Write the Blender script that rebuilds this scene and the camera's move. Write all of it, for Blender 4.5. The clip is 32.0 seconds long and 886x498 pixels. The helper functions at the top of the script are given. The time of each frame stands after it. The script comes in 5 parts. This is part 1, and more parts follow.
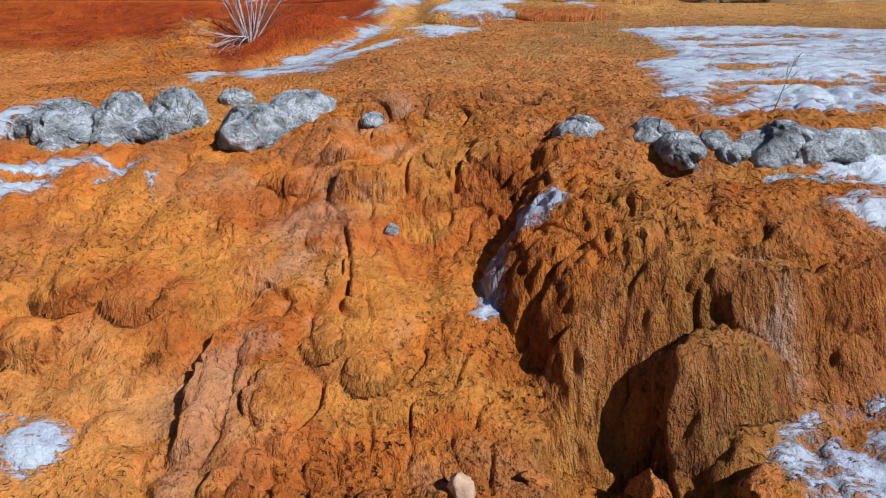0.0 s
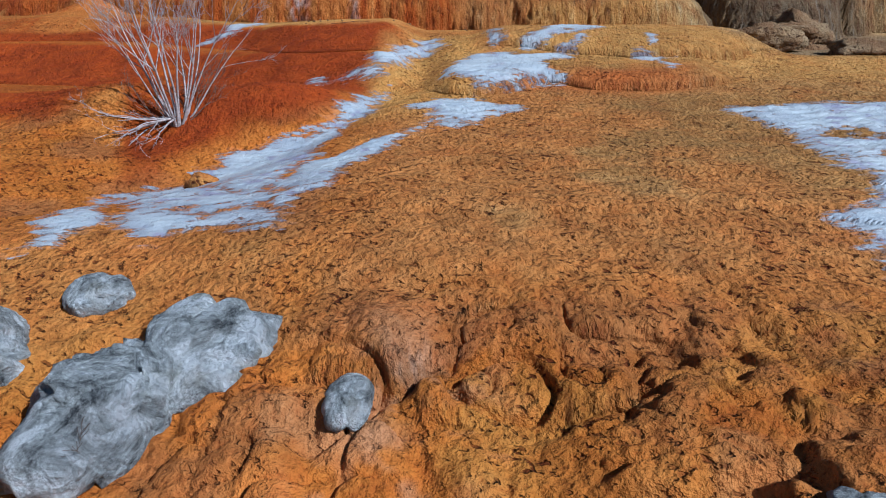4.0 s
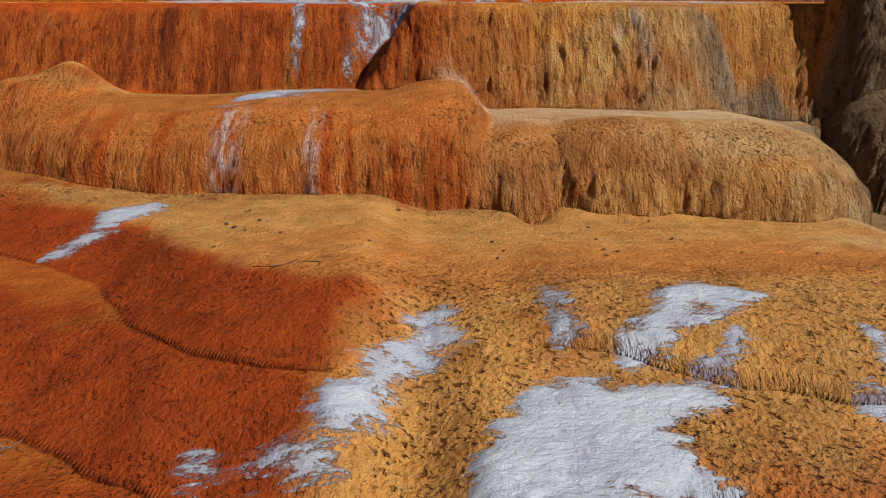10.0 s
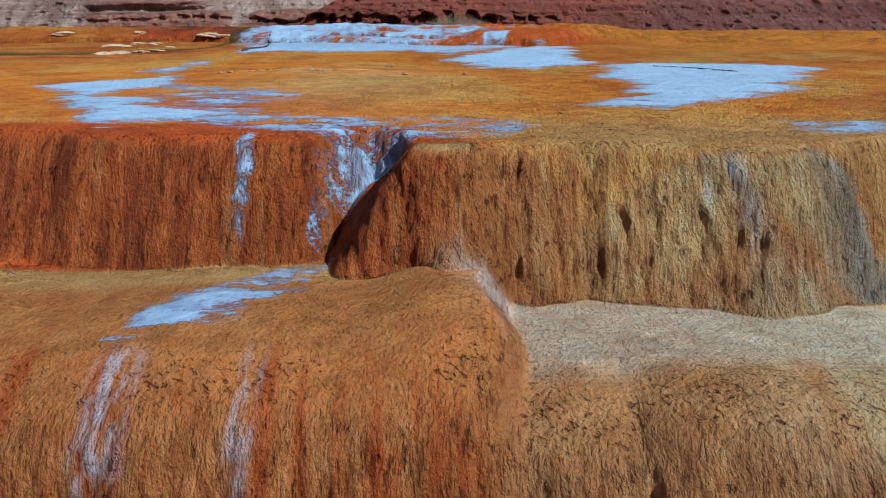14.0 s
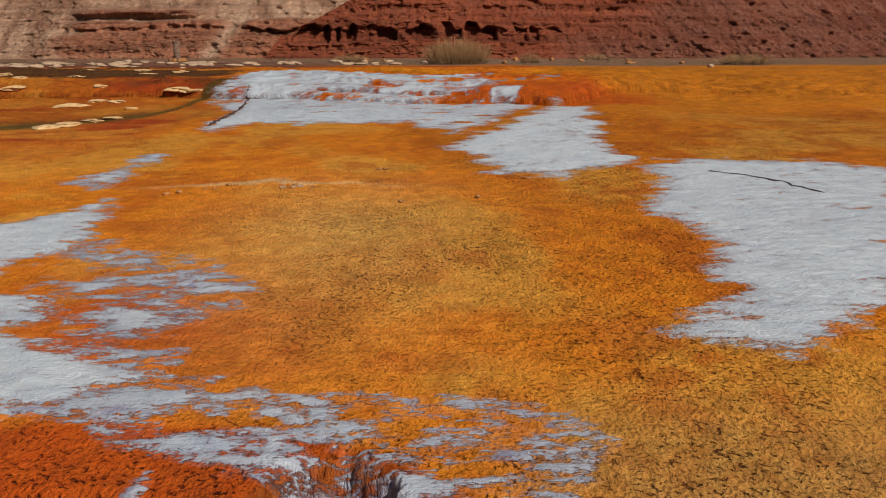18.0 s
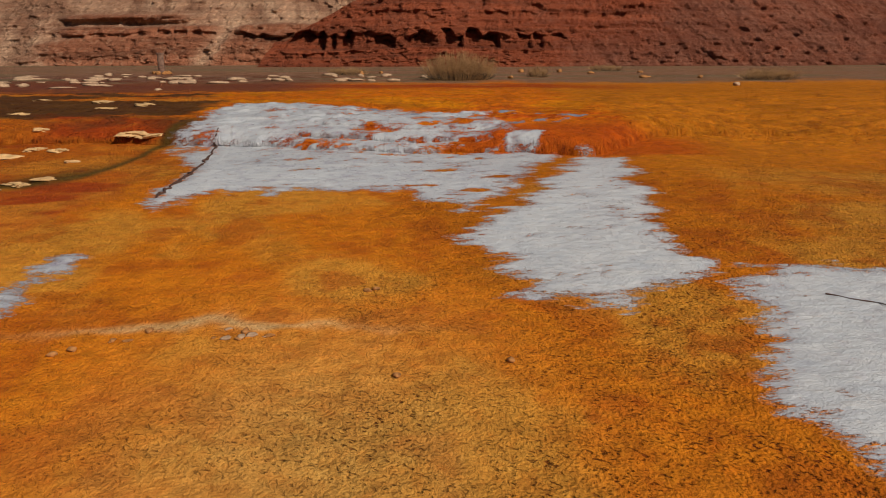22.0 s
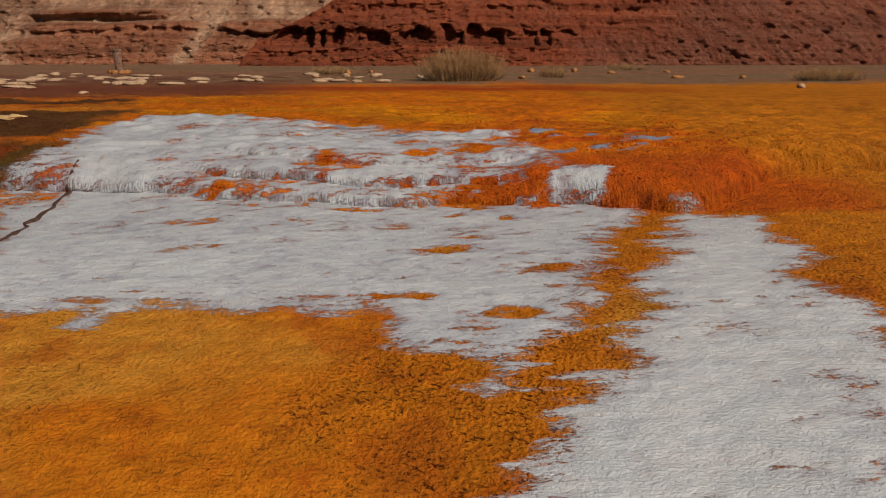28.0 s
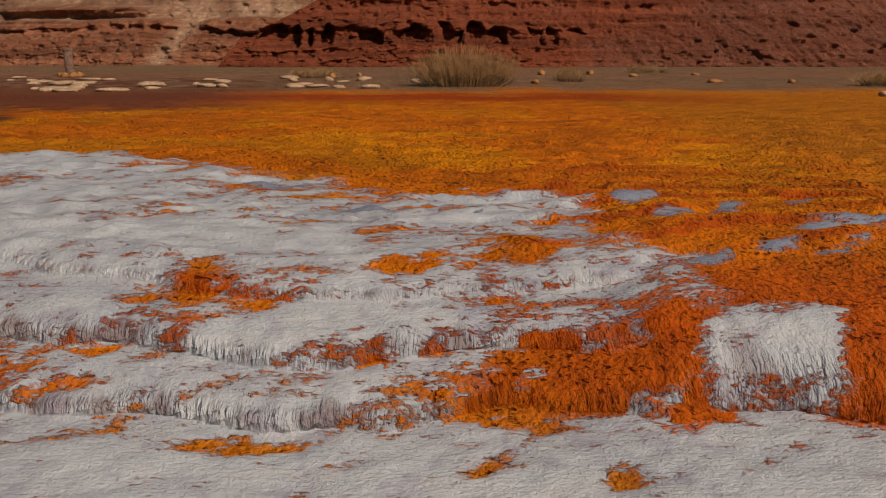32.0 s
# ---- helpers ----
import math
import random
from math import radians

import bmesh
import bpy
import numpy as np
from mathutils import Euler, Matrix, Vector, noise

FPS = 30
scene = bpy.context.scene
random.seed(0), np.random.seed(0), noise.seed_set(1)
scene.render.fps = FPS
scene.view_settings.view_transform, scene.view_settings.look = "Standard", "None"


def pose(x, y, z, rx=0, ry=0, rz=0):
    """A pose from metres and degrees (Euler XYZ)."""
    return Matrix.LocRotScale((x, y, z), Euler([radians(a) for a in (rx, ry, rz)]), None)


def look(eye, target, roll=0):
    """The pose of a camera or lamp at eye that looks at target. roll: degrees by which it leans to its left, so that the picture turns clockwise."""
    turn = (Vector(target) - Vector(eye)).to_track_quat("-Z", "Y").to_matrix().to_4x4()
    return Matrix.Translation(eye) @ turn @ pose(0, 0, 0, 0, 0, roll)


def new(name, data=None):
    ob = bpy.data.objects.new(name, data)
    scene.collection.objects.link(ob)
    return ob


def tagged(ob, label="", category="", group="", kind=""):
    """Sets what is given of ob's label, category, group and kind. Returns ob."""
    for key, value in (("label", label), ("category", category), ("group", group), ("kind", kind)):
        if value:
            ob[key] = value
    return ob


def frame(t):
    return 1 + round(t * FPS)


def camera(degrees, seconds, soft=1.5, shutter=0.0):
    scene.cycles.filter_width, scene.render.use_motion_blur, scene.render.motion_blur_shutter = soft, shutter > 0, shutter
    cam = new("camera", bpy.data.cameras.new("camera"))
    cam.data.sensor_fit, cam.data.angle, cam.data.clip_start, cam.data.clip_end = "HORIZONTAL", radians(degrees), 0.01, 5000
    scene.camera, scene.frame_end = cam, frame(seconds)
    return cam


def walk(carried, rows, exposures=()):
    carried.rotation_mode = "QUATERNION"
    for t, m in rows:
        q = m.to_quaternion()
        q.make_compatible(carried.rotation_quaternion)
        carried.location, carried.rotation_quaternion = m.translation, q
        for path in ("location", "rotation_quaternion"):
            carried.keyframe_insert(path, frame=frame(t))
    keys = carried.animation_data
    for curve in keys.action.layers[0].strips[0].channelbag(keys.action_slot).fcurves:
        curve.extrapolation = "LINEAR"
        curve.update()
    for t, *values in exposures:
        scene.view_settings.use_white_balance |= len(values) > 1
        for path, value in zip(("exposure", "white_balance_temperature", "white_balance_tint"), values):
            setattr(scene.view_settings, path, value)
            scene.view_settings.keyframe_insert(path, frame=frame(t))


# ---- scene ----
# ---- camera: seconds, place, then turn left, tilt up and lean in degrees ----
ROWS = [
    (0.0, -0.000, 0.000, -0.000, 0.000, -16.256, -0.356),
    (0.5, -0.037, 0.444, 0.074, 0.007, -16.270, -0.349),
    (1.0, -0.071, 0.886, 0.176, 0.017, -16.324, -0.384),
    (1.5, -0.100, 1.342, 0.271, 0.022, -16.386, -0.438),
    (2.0, -0.126, 1.814, 0.370, 0.027, -16.314, -0.474),
    (2.5, -0.149, 2.288, 0.471, 0.004, -16.214, -0.466),
    (3.0, -0.169, 2.763, 0.588, -0.024, -16.218, -0.455),
    (3.5, -0.195, 3.200, 0.703, -0.094, -16.222, -0.406),
    (4.0, -0.232, 3.613, 0.784, -0.252, -15.967, -0.260),
    (4.5, -0.273, 4.010, 0.854, -0.453, -15.583, -0.074),
    (5.0, -0.312, 4.402, 0.933, -0.651, -15.202, 0.100),
    (5.5, -0.343, 4.796, 1.043, -0.801, -14.952, 0.209),
    (6.0, -0.358, 5.203, 1.204, -0.856, -14.963, 0.196),
    (6.5, -0.366, 5.607, 1.372, -0.872, -14.995, 0.201),
    (7.0, -0.368, 6.005, 1.543, -0.915, -15.014, 0.210),
    (7.5, -0.363, 6.411, 1.712, -0.911, -15.010, 0.247),
    (8.0, -0.362, 6.816, 1.875, -0.908, -14.999, 0.217),
    (8.5, -0.362, 7.223, 2.041, -0.897, -14.941, 0.187),
    (9.0, -0.356, 7.642, 2.206, -0.844, -14.854, 0.149),
    (9.5, -0.357, 8.059, 2.384, -0.850, -14.849, 0.086),
    (10.0, -0.352, 8.486, 2.567, -0.804, -14.867, 0.006),
    (10.5, -0.348, 8.898, 2.760, -0.766, -14.848, -0.074),
    (11.0, -0.341, 9.305, 2.953, -0.736, -14.853, -0.130),
    (11.5, -0.340, 9.716, 3.139, -0.717, -14.784, -0.197),
    (12.0, -0.344, 10.128, 3.312, -0.756, -14.730, -0.219),
    (12.5, -0.351, 10.550, 3.488, -0.787, -14.733, -0.245),
    (13.0, -0.352, 10.961, 3.668, -0.757, -14.757, -0.246),
    (13.5, -0.349, 11.377, 3.852, -0.642, -14.822, -0.227),
    (14.0, -0.354, 11.781, 4.035, -0.622, -14.820, -0.188),
    (14.5, -0.365, 12.178, 4.223, -0.662, -14.782, -0.141),
    (15.0, -0.379, 12.576, 4.420, -0.725, -14.741, -0.100),
    (15.5, -0.394, 12.981, 4.633, -0.776, -14.729, -0.076),
    (16.0, -0.407, 13.399, 4.868, -0.778, -14.776, -0.083),
    (16.5, -0.420, 13.818, 5.091, -0.777, -14.793, -0.117),
    (17.0, -0.425, 14.241, 5.305, -0.800, -14.868, -0.135),
    (17.5, -0.439, 14.665, 5.534, -0.819, -14.941, -0.151),
    (18.0, -0.447, 15.086, 5.750, -0.831, -14.940, -0.179),
    (18.5, -0.455, 15.513, 5.964, -0.824, -14.920, -0.203),
    (19.0, -0.464, 15.945, 6.156, -0.829, -14.907, -0.227),
    (19.5, -0.469, 16.381, 6.330, -0.805, -14.928, -0.245),
    (20.0, -0.483, 16.825, 6.489, -0.835, -14.951, -0.260),
    (20.5, -0.501, 17.268, 6.599, -0.852, -14.948, -0.275),
    (21.0, -0.522, 17.722, 6.645, -0.861, -14.979, -0.277),
    (21.5, -0.536, 18.202, 6.676, -0.872, -14.980, -0.266),
    (22.0, -0.555, 18.687, 6.709, -0.904, -14.987, -0.250),
    (22.5, -0.582, 19.188, 6.725, -0.939, -14.980, -0.252),
    (23.0, -0.588, 19.697, 6.729, -0.941, -14.981, -0.232),
    (23.5, -0.587, 20.204, 6.726, -0.941, -14.992, -0.213),
    (24.0, -0.579, 20.725, 6.709, -0.946, -14.984, -0.234),
    (24.5, -0.560, 21.267, 6.693, -0.939, -14.972, -0.252),
    (25.0, -0.544, 21.826, 6.674, -0.950, -14.955, -0.257),
    (25.5, -0.538, 22.372, 6.667, -0.978, -14.988, -0.210),
    (26.0, -0.526, 22.938, 6.655, -0.996, -14.997, -0.190),
    (26.5, -0.511, 23.527, 6.638, -1.006, -14.992, -0.186),
    (27.0, -0.496, 24.142, 6.622, -1.015, -14.982, -0.189),
    (27.5, -0.487, 24.787, 6.609, -1.026, -14.977, -0.189),
    (28.0, -0.486, 25.463, 6.602, -1.045, -14.987, -0.176),
    (28.5, -0.488, 26.146, 6.597, -1.066, -14.982, -0.170),
    (29.0, -0.489, 26.848, 6.589, -1.109, -14.973, -0.148),
    (29.5, -0.497, 27.546, 6.594, -1.136, -14.961, -0.112),
    (30.0, -0.495, 28.275, 6.609, -1.164, -14.955, -0.115),
    (30.5, -0.495, 29.017, 6.624, -1.222, -14.971, -0.114),
    (31.0, -0.491, 29.777, 6.633, -1.254, -14.965, -0.118),
    (31.5, -0.485, 30.544, 6.650, -1.311, -14.972, -0.126),
    (32.0, -0.478, 31.309, 6.671, -1.314, -14.942, -0.148),
]
cam = camera(65.50, 32.0, soft=1.1)
walk(cam, [(t, pose(x, y, z, 0, 0, yaw) @ pose(0, 0, 0, 90 + tilt) @ pose(0, 0, 0, 0, 0, lean)) for t, x, y, z, yaw, tilt, lean in ROWS], [(0, 0.42, 5250, 13), (1, 0.42, 4800, 8), (3, 0.34, 4700, 7), (6, 0.22, 5500, 13), (9.5, 0.1, 5950, 15), (10.8, 0.08, 5900, 14), (12.5, 0.06, 4150, 0), (16.2, 0.04, 4250, 0), (18.6, -0.2, 6600, 15), (27, -0.36, 6900, 17), (32, -0.5, 7200, 20)])

# ---- light ----
SUN_EL, SUN_AZ = 39.0, 131.0            # degrees above the horizon; degrees clockwise from +y
toward = Vector((math.sin(radians(SUN_AZ)) * math.cos(radians(SUN_EL)), math.cos(radians(SUN_AZ)) * math.cos(radians(SUN_EL)), math.sin(radians(SUN_EL))))
sun = new("sun", bpy.data.lights.new("sun", "SUN"))
sun.data.energy, sun.data.angle, sun.data.color = 4.6, radians(0.55), (1.0, 0.93, 0.82)
sun.matrix_world = look(toward * 200, (0, 0, 0))
world = bpy.data.worlds.new("world")
scene.world = world
world.use_nodes = True
wn = world.node_tree.nodes
sky = wn.new("ShaderNodeTexSky")
sky.sky_type, sky.sun_disc = "NISHITA", False
sky.sun_elevation, sky.sun_rotation = radians(SUN_EL), radians(SUN_AZ)
sky.altitude, sky.dust_density = 1200, 0.6
wn["Background"].inputs["Strength"].default_value = 0.034
world.node_tree.links.new(sky.outputs[0], wn["Background"].inputs["Color"])

# ---- materials ----
class Graph:
    """A short way to write a node material."""

    def __init__(self, name, rough=0.8, spec=0.3):
        self.mat = bpy.data.materials.new(name)
        self.mat.use_nodes = True
        self.tree = self.mat.node_tree
        self.shader = self.tree.nodes["Principled BSDF"]
        self.put("Roughness", rough)
        self.put("Specular IOR Level", spec)
        self.where = self.node("ShaderNodeTexCoord").outputs["Object"]

    def node(self, kind, **settings):
        n = self.tree.nodes.new(kind)
        for key, value in settings.items():
            n.inputs[key].default_value = value
        return n

    def link(self, a, b):
        self.tree.links.new(a, b)

    def put(self, socket, value):
        s = self.shader.inputs[socket]
        if isinstance(value, bpy.types.NodeSocket):
            self.link(value, s)
        else:
            s.default_value = value

    def stretched(self, x, y, z):
        m = self.node("ShaderNodeMapping", Scale=(x, y, z))
        self.link(self.where, m.inputs["Vector"])
        return m.outputs[0]

    def noise(self, scale, detail=4.0, rough=0.55, at=None, warp=0.0):
        n = self.node("ShaderNodeTexNoise", Scale=scale, Detail=detail, Roughness=rough, Distortion=warp)
        self.link(at or self.where, n.inputs["Vector"])
        return n.outputs[0]

    def warped(self, at, amount):
        n = self.node("ShaderNodeTexNoise", Scale=6.0, Detail=3.0)
        self.link(at, n.inputs["Vector"])
        v = self.node("ShaderNodeVectorMath")
        v.operation = "MULTIPLY_ADD"
        self.link(n.outputs["Color"], v.inputs[0])
        v.inputs[1].default_value = (amount,) * 3
        self.link(at, v.inputs[2])
        return v.outputs[0]

    def cells(self, scale, at=None, feature="F1"):
        n = self.node("ShaderNodeTexVoronoi", Scale=scale)
        n.feature = feature
        self.link(at or self.where, n.inputs["Vector"])
        return n.outputs["Distance"]

    def fit(self, value, a, b, c=0.0, d=1.0):
        n = self.node("ShaderNodeMapRange")
        for i, v in enumerate((value, a, b, c, d)):
            if isinstance(v, bpy.types.NodeSocket):
                self.link(v, n.inputs[i])
            else:
                n.inputs[i].default_value = v
        return n.outputs[0]

    def mix(self, fac, a, b, how="MIX"):
        n = self.node("ShaderNodeMix")
        n.data_type, n.blend_type = "RGBA", how
        for i, v in ((0, fac), (6, a), (7, b)):
            if isinstance(v, bpy.types.NodeSocket):
                self.link(v, n.inputs[i])
            elif i:
                n.inputs[i].default_value = (*v, 1) if len(v) == 3 else v
            else:
                n.inputs[i].default_value = v
        return n.outputs[2]

    def math(self, how, a, b=0.0):
        n = self.node("ShaderNodeMath")
        n.operation = how
        for i, v in enumerate((a, b)):
            if isinstance(v, bpy.types.NodeSocket):
                self.link(v, n.inputs[i])
            else:
                n.inputs[i].default_value = v
        return n.outputs[0]

    def ramp(self, value, *stops):
        n = self.node("ShaderNodeValToRGB")
        while len(n.color_ramp.elements) < len(stops):
            n.color_ramp.elements.new(0.5)
        for e, (at, colour) in zip(n.color_ramp.elements, stops):
            e.position, e.color = at, (*colour, 1)
        self.link(value, n.inputs[0])
        return n.outputs[0]

    def attr(self, name, out="Color"):
        n = self.node("ShaderNodeAttribute")
        n.attribute_name = name
        return n.outputs[out]

    def relief(self, height, strength=0.5, distance=0.02, under=None):
        n = self.node("ShaderNodeBump", Strength=strength, Distance=distance)
        self.link(height, n.inputs["Height"])
        if under:
            self.link(under, n.inputs["Normal"])
        self.put("Normal", n.outputs[0])
        return n.outputs[0]


def terracettes(g, scale, warp):
    """Small wandering rims, one above the other, that slow water leaves."""
    w = g.node("ShaderNodeTexWave", Scale=scale, Distortion=warp, Detail=3.0)
    w.wave_type, w.bands_direction, w.wave_profile = "BANDS", "Y", "SAW"
    w.inputs["Detail Scale"].default_value, w.inputs["Detail Roughness"].default_value = 0.9, 0.62
    g.link(g.stretched(0.32, 1.0, 1.0), w.inputs["Vector"])
    return w.outputs["Fac"]


def mineral(g, hue, made=False):
    """Grainy, pitted mineral crust; upright faces hang in fine knotted strings. Gives its colour and relief."""
    wall = g.node("ShaderNodeValue").outputs[0] if made else g.attr("wall", "Fac")
    rough = g.math("ADD", 1.0, 0.0) if made else g.attr("rough", "Fac")
    blotch = g.noise(2.6, 7, 0.66, warp=0.5)
    patch = g.noise(6.5, 5, 0.7, warp=0.4)
    # level ground: grain, small knobs, rims and scattered slanting pits
    grain = g.math("ADD", g.math("MULTIPLY", g.noise(30, 4, 0.72), 0.85), g.math("MULTIPLY", g.noise(100, 2, 0.6), 0.2))
    knob = g.math("ADD", g.math("MULTIPLY", grain, g.fit(rough, 0, 1, 0.45, 1.0)), g.math("MULTIPLY", g.math("MULTIPLY", g.cells(24, g.warped(g.where, 0.06)), rough), -0.5))
    flat = g.math("ADD", g.math("ADD", knob, g.math("MULTIPLY", g.noise(11, 4, 0.6), 0.6)), g.math("MULTIPLY", terracettes(g, 4.6, 7.0), 0.22))
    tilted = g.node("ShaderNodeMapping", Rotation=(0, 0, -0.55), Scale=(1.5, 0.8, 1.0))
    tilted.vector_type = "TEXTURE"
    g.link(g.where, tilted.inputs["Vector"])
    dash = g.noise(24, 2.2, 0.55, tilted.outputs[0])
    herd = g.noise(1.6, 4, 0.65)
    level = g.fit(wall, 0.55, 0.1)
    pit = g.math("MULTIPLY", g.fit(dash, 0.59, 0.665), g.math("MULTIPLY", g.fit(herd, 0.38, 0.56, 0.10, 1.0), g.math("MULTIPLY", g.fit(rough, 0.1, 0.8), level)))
    # upright faces: strings of knots with gaps between them, the gaps' shade painted dark
    string = g.noise(19, 4, 0.68, g.warped(g.stretched(1.0, 0.4, 0.28), 0.12))
    knot = g.noise(36, 4, 0.66, g.stretched(1.0, 0.8, 0.7))
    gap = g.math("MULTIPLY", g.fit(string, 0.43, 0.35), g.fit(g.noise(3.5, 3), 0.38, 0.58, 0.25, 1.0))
    hung = g.math("SUBTRACT", g.math("ADD", g.math("MULTIPLY", string, 2.2), g.math("MULTIPLY", knot, 1.5)), g.math("MULTIPLY", gap, 1.0))
    streak = g.noise(11, 5, 0.72, g.stretched(1.0, 0.25, 0.09))
    c = g.mix(g.fit(blotch, 0.46, 0.76, 0, 0.40), hue, g.mix(1.0, hue, (1.2, 1.38, 1.7), "MULTIPLY"))
    c = g.mix(g.fit(blotch, 0.48, 0.26, 0, 0.6), c, g.mix(1.0, c, (0.78, 0.58, 0.5), "MULTIPLY"))
    c = g.mix(g.fit(patch, 0.50, 0.66, 0, 0.45), c, g.mix(1.0, c, (0.92, 0.70, 0.55), "MULTIPLY"))
    c = g.mix(g.fit(patch, 0.48, 0.34, 0, 0.35), c, g.mix(1.0, c, (1.12, 1.30, 1.6), "MULTIPLY"))
    c = g.mix(g.fit(grain, 0.49, 0.36, 0, 0.6), c, g.mix(1.0, c, (0.55, 0.40, 0.34), "MULTIPLY"))
    c = g.mix(g.fit(grain, 0.55, 0.70, 0, 0.6), c, g.mix(1.0, c, (1.25, 1.35, 1.5), "MULTIPLY"))
    # darkens the pits in the colour itself, as their shade would
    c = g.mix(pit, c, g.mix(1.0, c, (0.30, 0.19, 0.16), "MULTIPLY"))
    c = g.mix(g.math("MULTIPLY", g.fit(streak, 0.50, 0.36, 0, 0.75), wall), c, g.mix(1.0, c, (0.58, 0.42, 0.40), "MULTIPLY"))
    c = g.mix(g.math("MULTIPLY", g.fit(streak, 0.53, 0.68, 0, 0.75), wall), c, g.mix(1.0, c, (1.22, 1.55, 2.3), "MULTIPLY"))
    # shade between the strings, laid into the colour
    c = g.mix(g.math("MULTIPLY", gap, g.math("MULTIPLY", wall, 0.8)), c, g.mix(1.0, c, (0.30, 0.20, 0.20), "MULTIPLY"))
    h = g.fit(wall, 0.0, 1.0, g.math("SUBTRACT", flat, g.math("MULTIPLY", pit, 1.3)), hung)
    return c, h, blotch


def travertine():
    g = Graph("travertine", 0.85, 0.12)
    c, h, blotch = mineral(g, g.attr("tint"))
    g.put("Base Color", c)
    g.put("Roughness", g.fit(blotch, 0.3, 0.7, 0.6, 0.9))
    g.relief(h, 1.0, 0.062)
    return g.mat


def white_crust():
    """Thin white bloom that breaks up into specks towards its rim."""
    g = Graph("white_mineral_crust", 0.45, 0.5)
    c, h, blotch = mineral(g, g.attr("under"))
    hue = g.attr("tint")
    cloud = g.noise(4, 6, 0.62, g.stretched(0.6, 1.3, 1))
    white = g.mix(g.fit(cloud, 0.38, 0.68, 0, 0.6), hue, g.mix(1.0, hue, (0.72, 0.77, 0.84), "MULTIPLY"))
    white = g.mix(g.fit(g.noise(9, 6, 0.75, g.stretched(0.5, 1.4, 1), 0.6), 0.54, 0.70, 0, 0.5), white, g.mix(1.0, white, (0.95, 0.80, 0.70), "MULTIPLY"))
    tide = g.math("ADD", g.noise(7, 6, 0.7, g.stretched(0.5, 1.8, 1)), g.math("MULTIPLY", g.math("SUBTRACT", g.noise(30, 3, 0.65, g.stretched(0.6, 1.5, 1)), 0.5), 0.8))
    edge = g.math("ADD", g.attr("cover", "Fac"), g.math("MULTIPLY", g.math("SUBTRACT", tide, 0.5), 3.3))
    f = g.fit(edge, -0.25, 0.25)
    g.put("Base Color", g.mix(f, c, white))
    g.put("Roughness", g.fit(f, 0, 1, 0.75, g.fit(g.noise(9, 3), 0.35, 0.65, 0.25, 0.6)))
    wave = g.math("ADD", g.math("MULTIPLY", g.noise(34, 4, 0.6, g.stretched(0.7, 1.3, 0.6), 0.4), 0.35), g.math("ADD", g.math("MULTIPLY", g.noise(90, 3, 0.6), 0.12), g.math("MULTIPLY", terracettes(g, 3.0, 9.0), g.fit(g.noise(1.7, 3), 0.35, 0.65, 0.05, 0.34))))
    flute = g.math("MULTIPLY", g.math("MULTIPLY", g.noise(30, 3, 0.6, g.stretched(1.0, 0.25, 0.25)), g.attr("wall", "Fac")), 1.6)
    g.relief(g.fit(f, 0, 1, h, g.math("ADD", wave, flute)), 1.0, 0.048)
    return g.mat


def grey_rock():
    g = Graph("grey_rock", 0.95, 0.05)
    a = g.noise(4.5, 9, 0.74, warp=0.7)
    c = g.ramp(a, (0.36, (0.08, 0.085, 0.09)), (0.43, (0.32, 0.33, 0.32)), (0.50, (0.52, 0.54, 0.53)), (0.58, (0.86, 0.88, 0.88)))
    c = g.mix(g.fit(g.noise(3.1, 4), 0.58, 0.74, 0, 0.5), c, (0.36, 0.30, 0.16))
    g.put("Base Color", c)
    g.relief(g.math("ADD", g.noise(13, 9, 0.78), g.math("MULTIPLY", g.cells(26, g.warped(g.where, 0.12)), -0.4)), 1.0, 0.13)
    return g.mat


def plain(name, colour, rough=0.8, scale=12.0, vary=0.45, bump=0.4):
    g = Graph(name, rough, 0.25)
    n = g.noise(scale, 5, 0.6)
    g.put("Base Color", g.mix(g.fit(n, 0.35, 0.7, 0, 1), [v * (1 + vary) for v in colour], [v * (1 - vary) for v in colour]))
    g.relief(g.noise(scale * 3, 4), bump, 0.01)
    return g.mat


def cliff_rock():
    g = Graph("red_cliff_rock", 0.92, 0.15)
    hue = g.attr("tint")
    band = g.noise(1.0, 4, 0.6, g.stretched(0.03, 0.03, 1.7))
    c = g.mix(g.fit(band, 0.42, 0.60, 0, 0.5), hue, g.mix(1.0, hue, (0.55, 0.46, 0.45), "MULTIPLY"))
    rub = g.noise(2.2, 6, 0.7)
    c = g.mix(g.fit(rub, 0.5, 0.75, 0, 0.6), c, g.mix(1.0, c, (1.5, 1.4, 1.3), "MULTIPLY"))
    g.put("Base Color", c)
    g.relief(g.math("ADD", g.noise(3.4, 8, 0.75), g.math("MULTIPLY", g.noise(1.0, 3, 0.6, g.stretched(0.35, 0.35, 4.0)), 0.6)), 1.0, 0.5)
    return g.mat


TRAVERTINE, CRUST, ROCK, CLIFF = travertine(), white_crust(), grey_rock(), cliff_rock()
def dome_crust(name, a, b):
    g = Graph(name, 0.85, 0.25)
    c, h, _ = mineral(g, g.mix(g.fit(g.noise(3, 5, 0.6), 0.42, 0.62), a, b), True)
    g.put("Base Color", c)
    g.relief(h, 1.0, 0.05)
    return g.mat


TRAVERTINE_LUMP = dome_crust("rusty_travertine", (0.48, 0.16, 0.03), (0.55, 0.24, 0.05))
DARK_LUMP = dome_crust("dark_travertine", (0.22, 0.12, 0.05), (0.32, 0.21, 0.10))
BARK = plain("weathered_bark", (0.36, 0.31, 0.29), 0.85, 30)

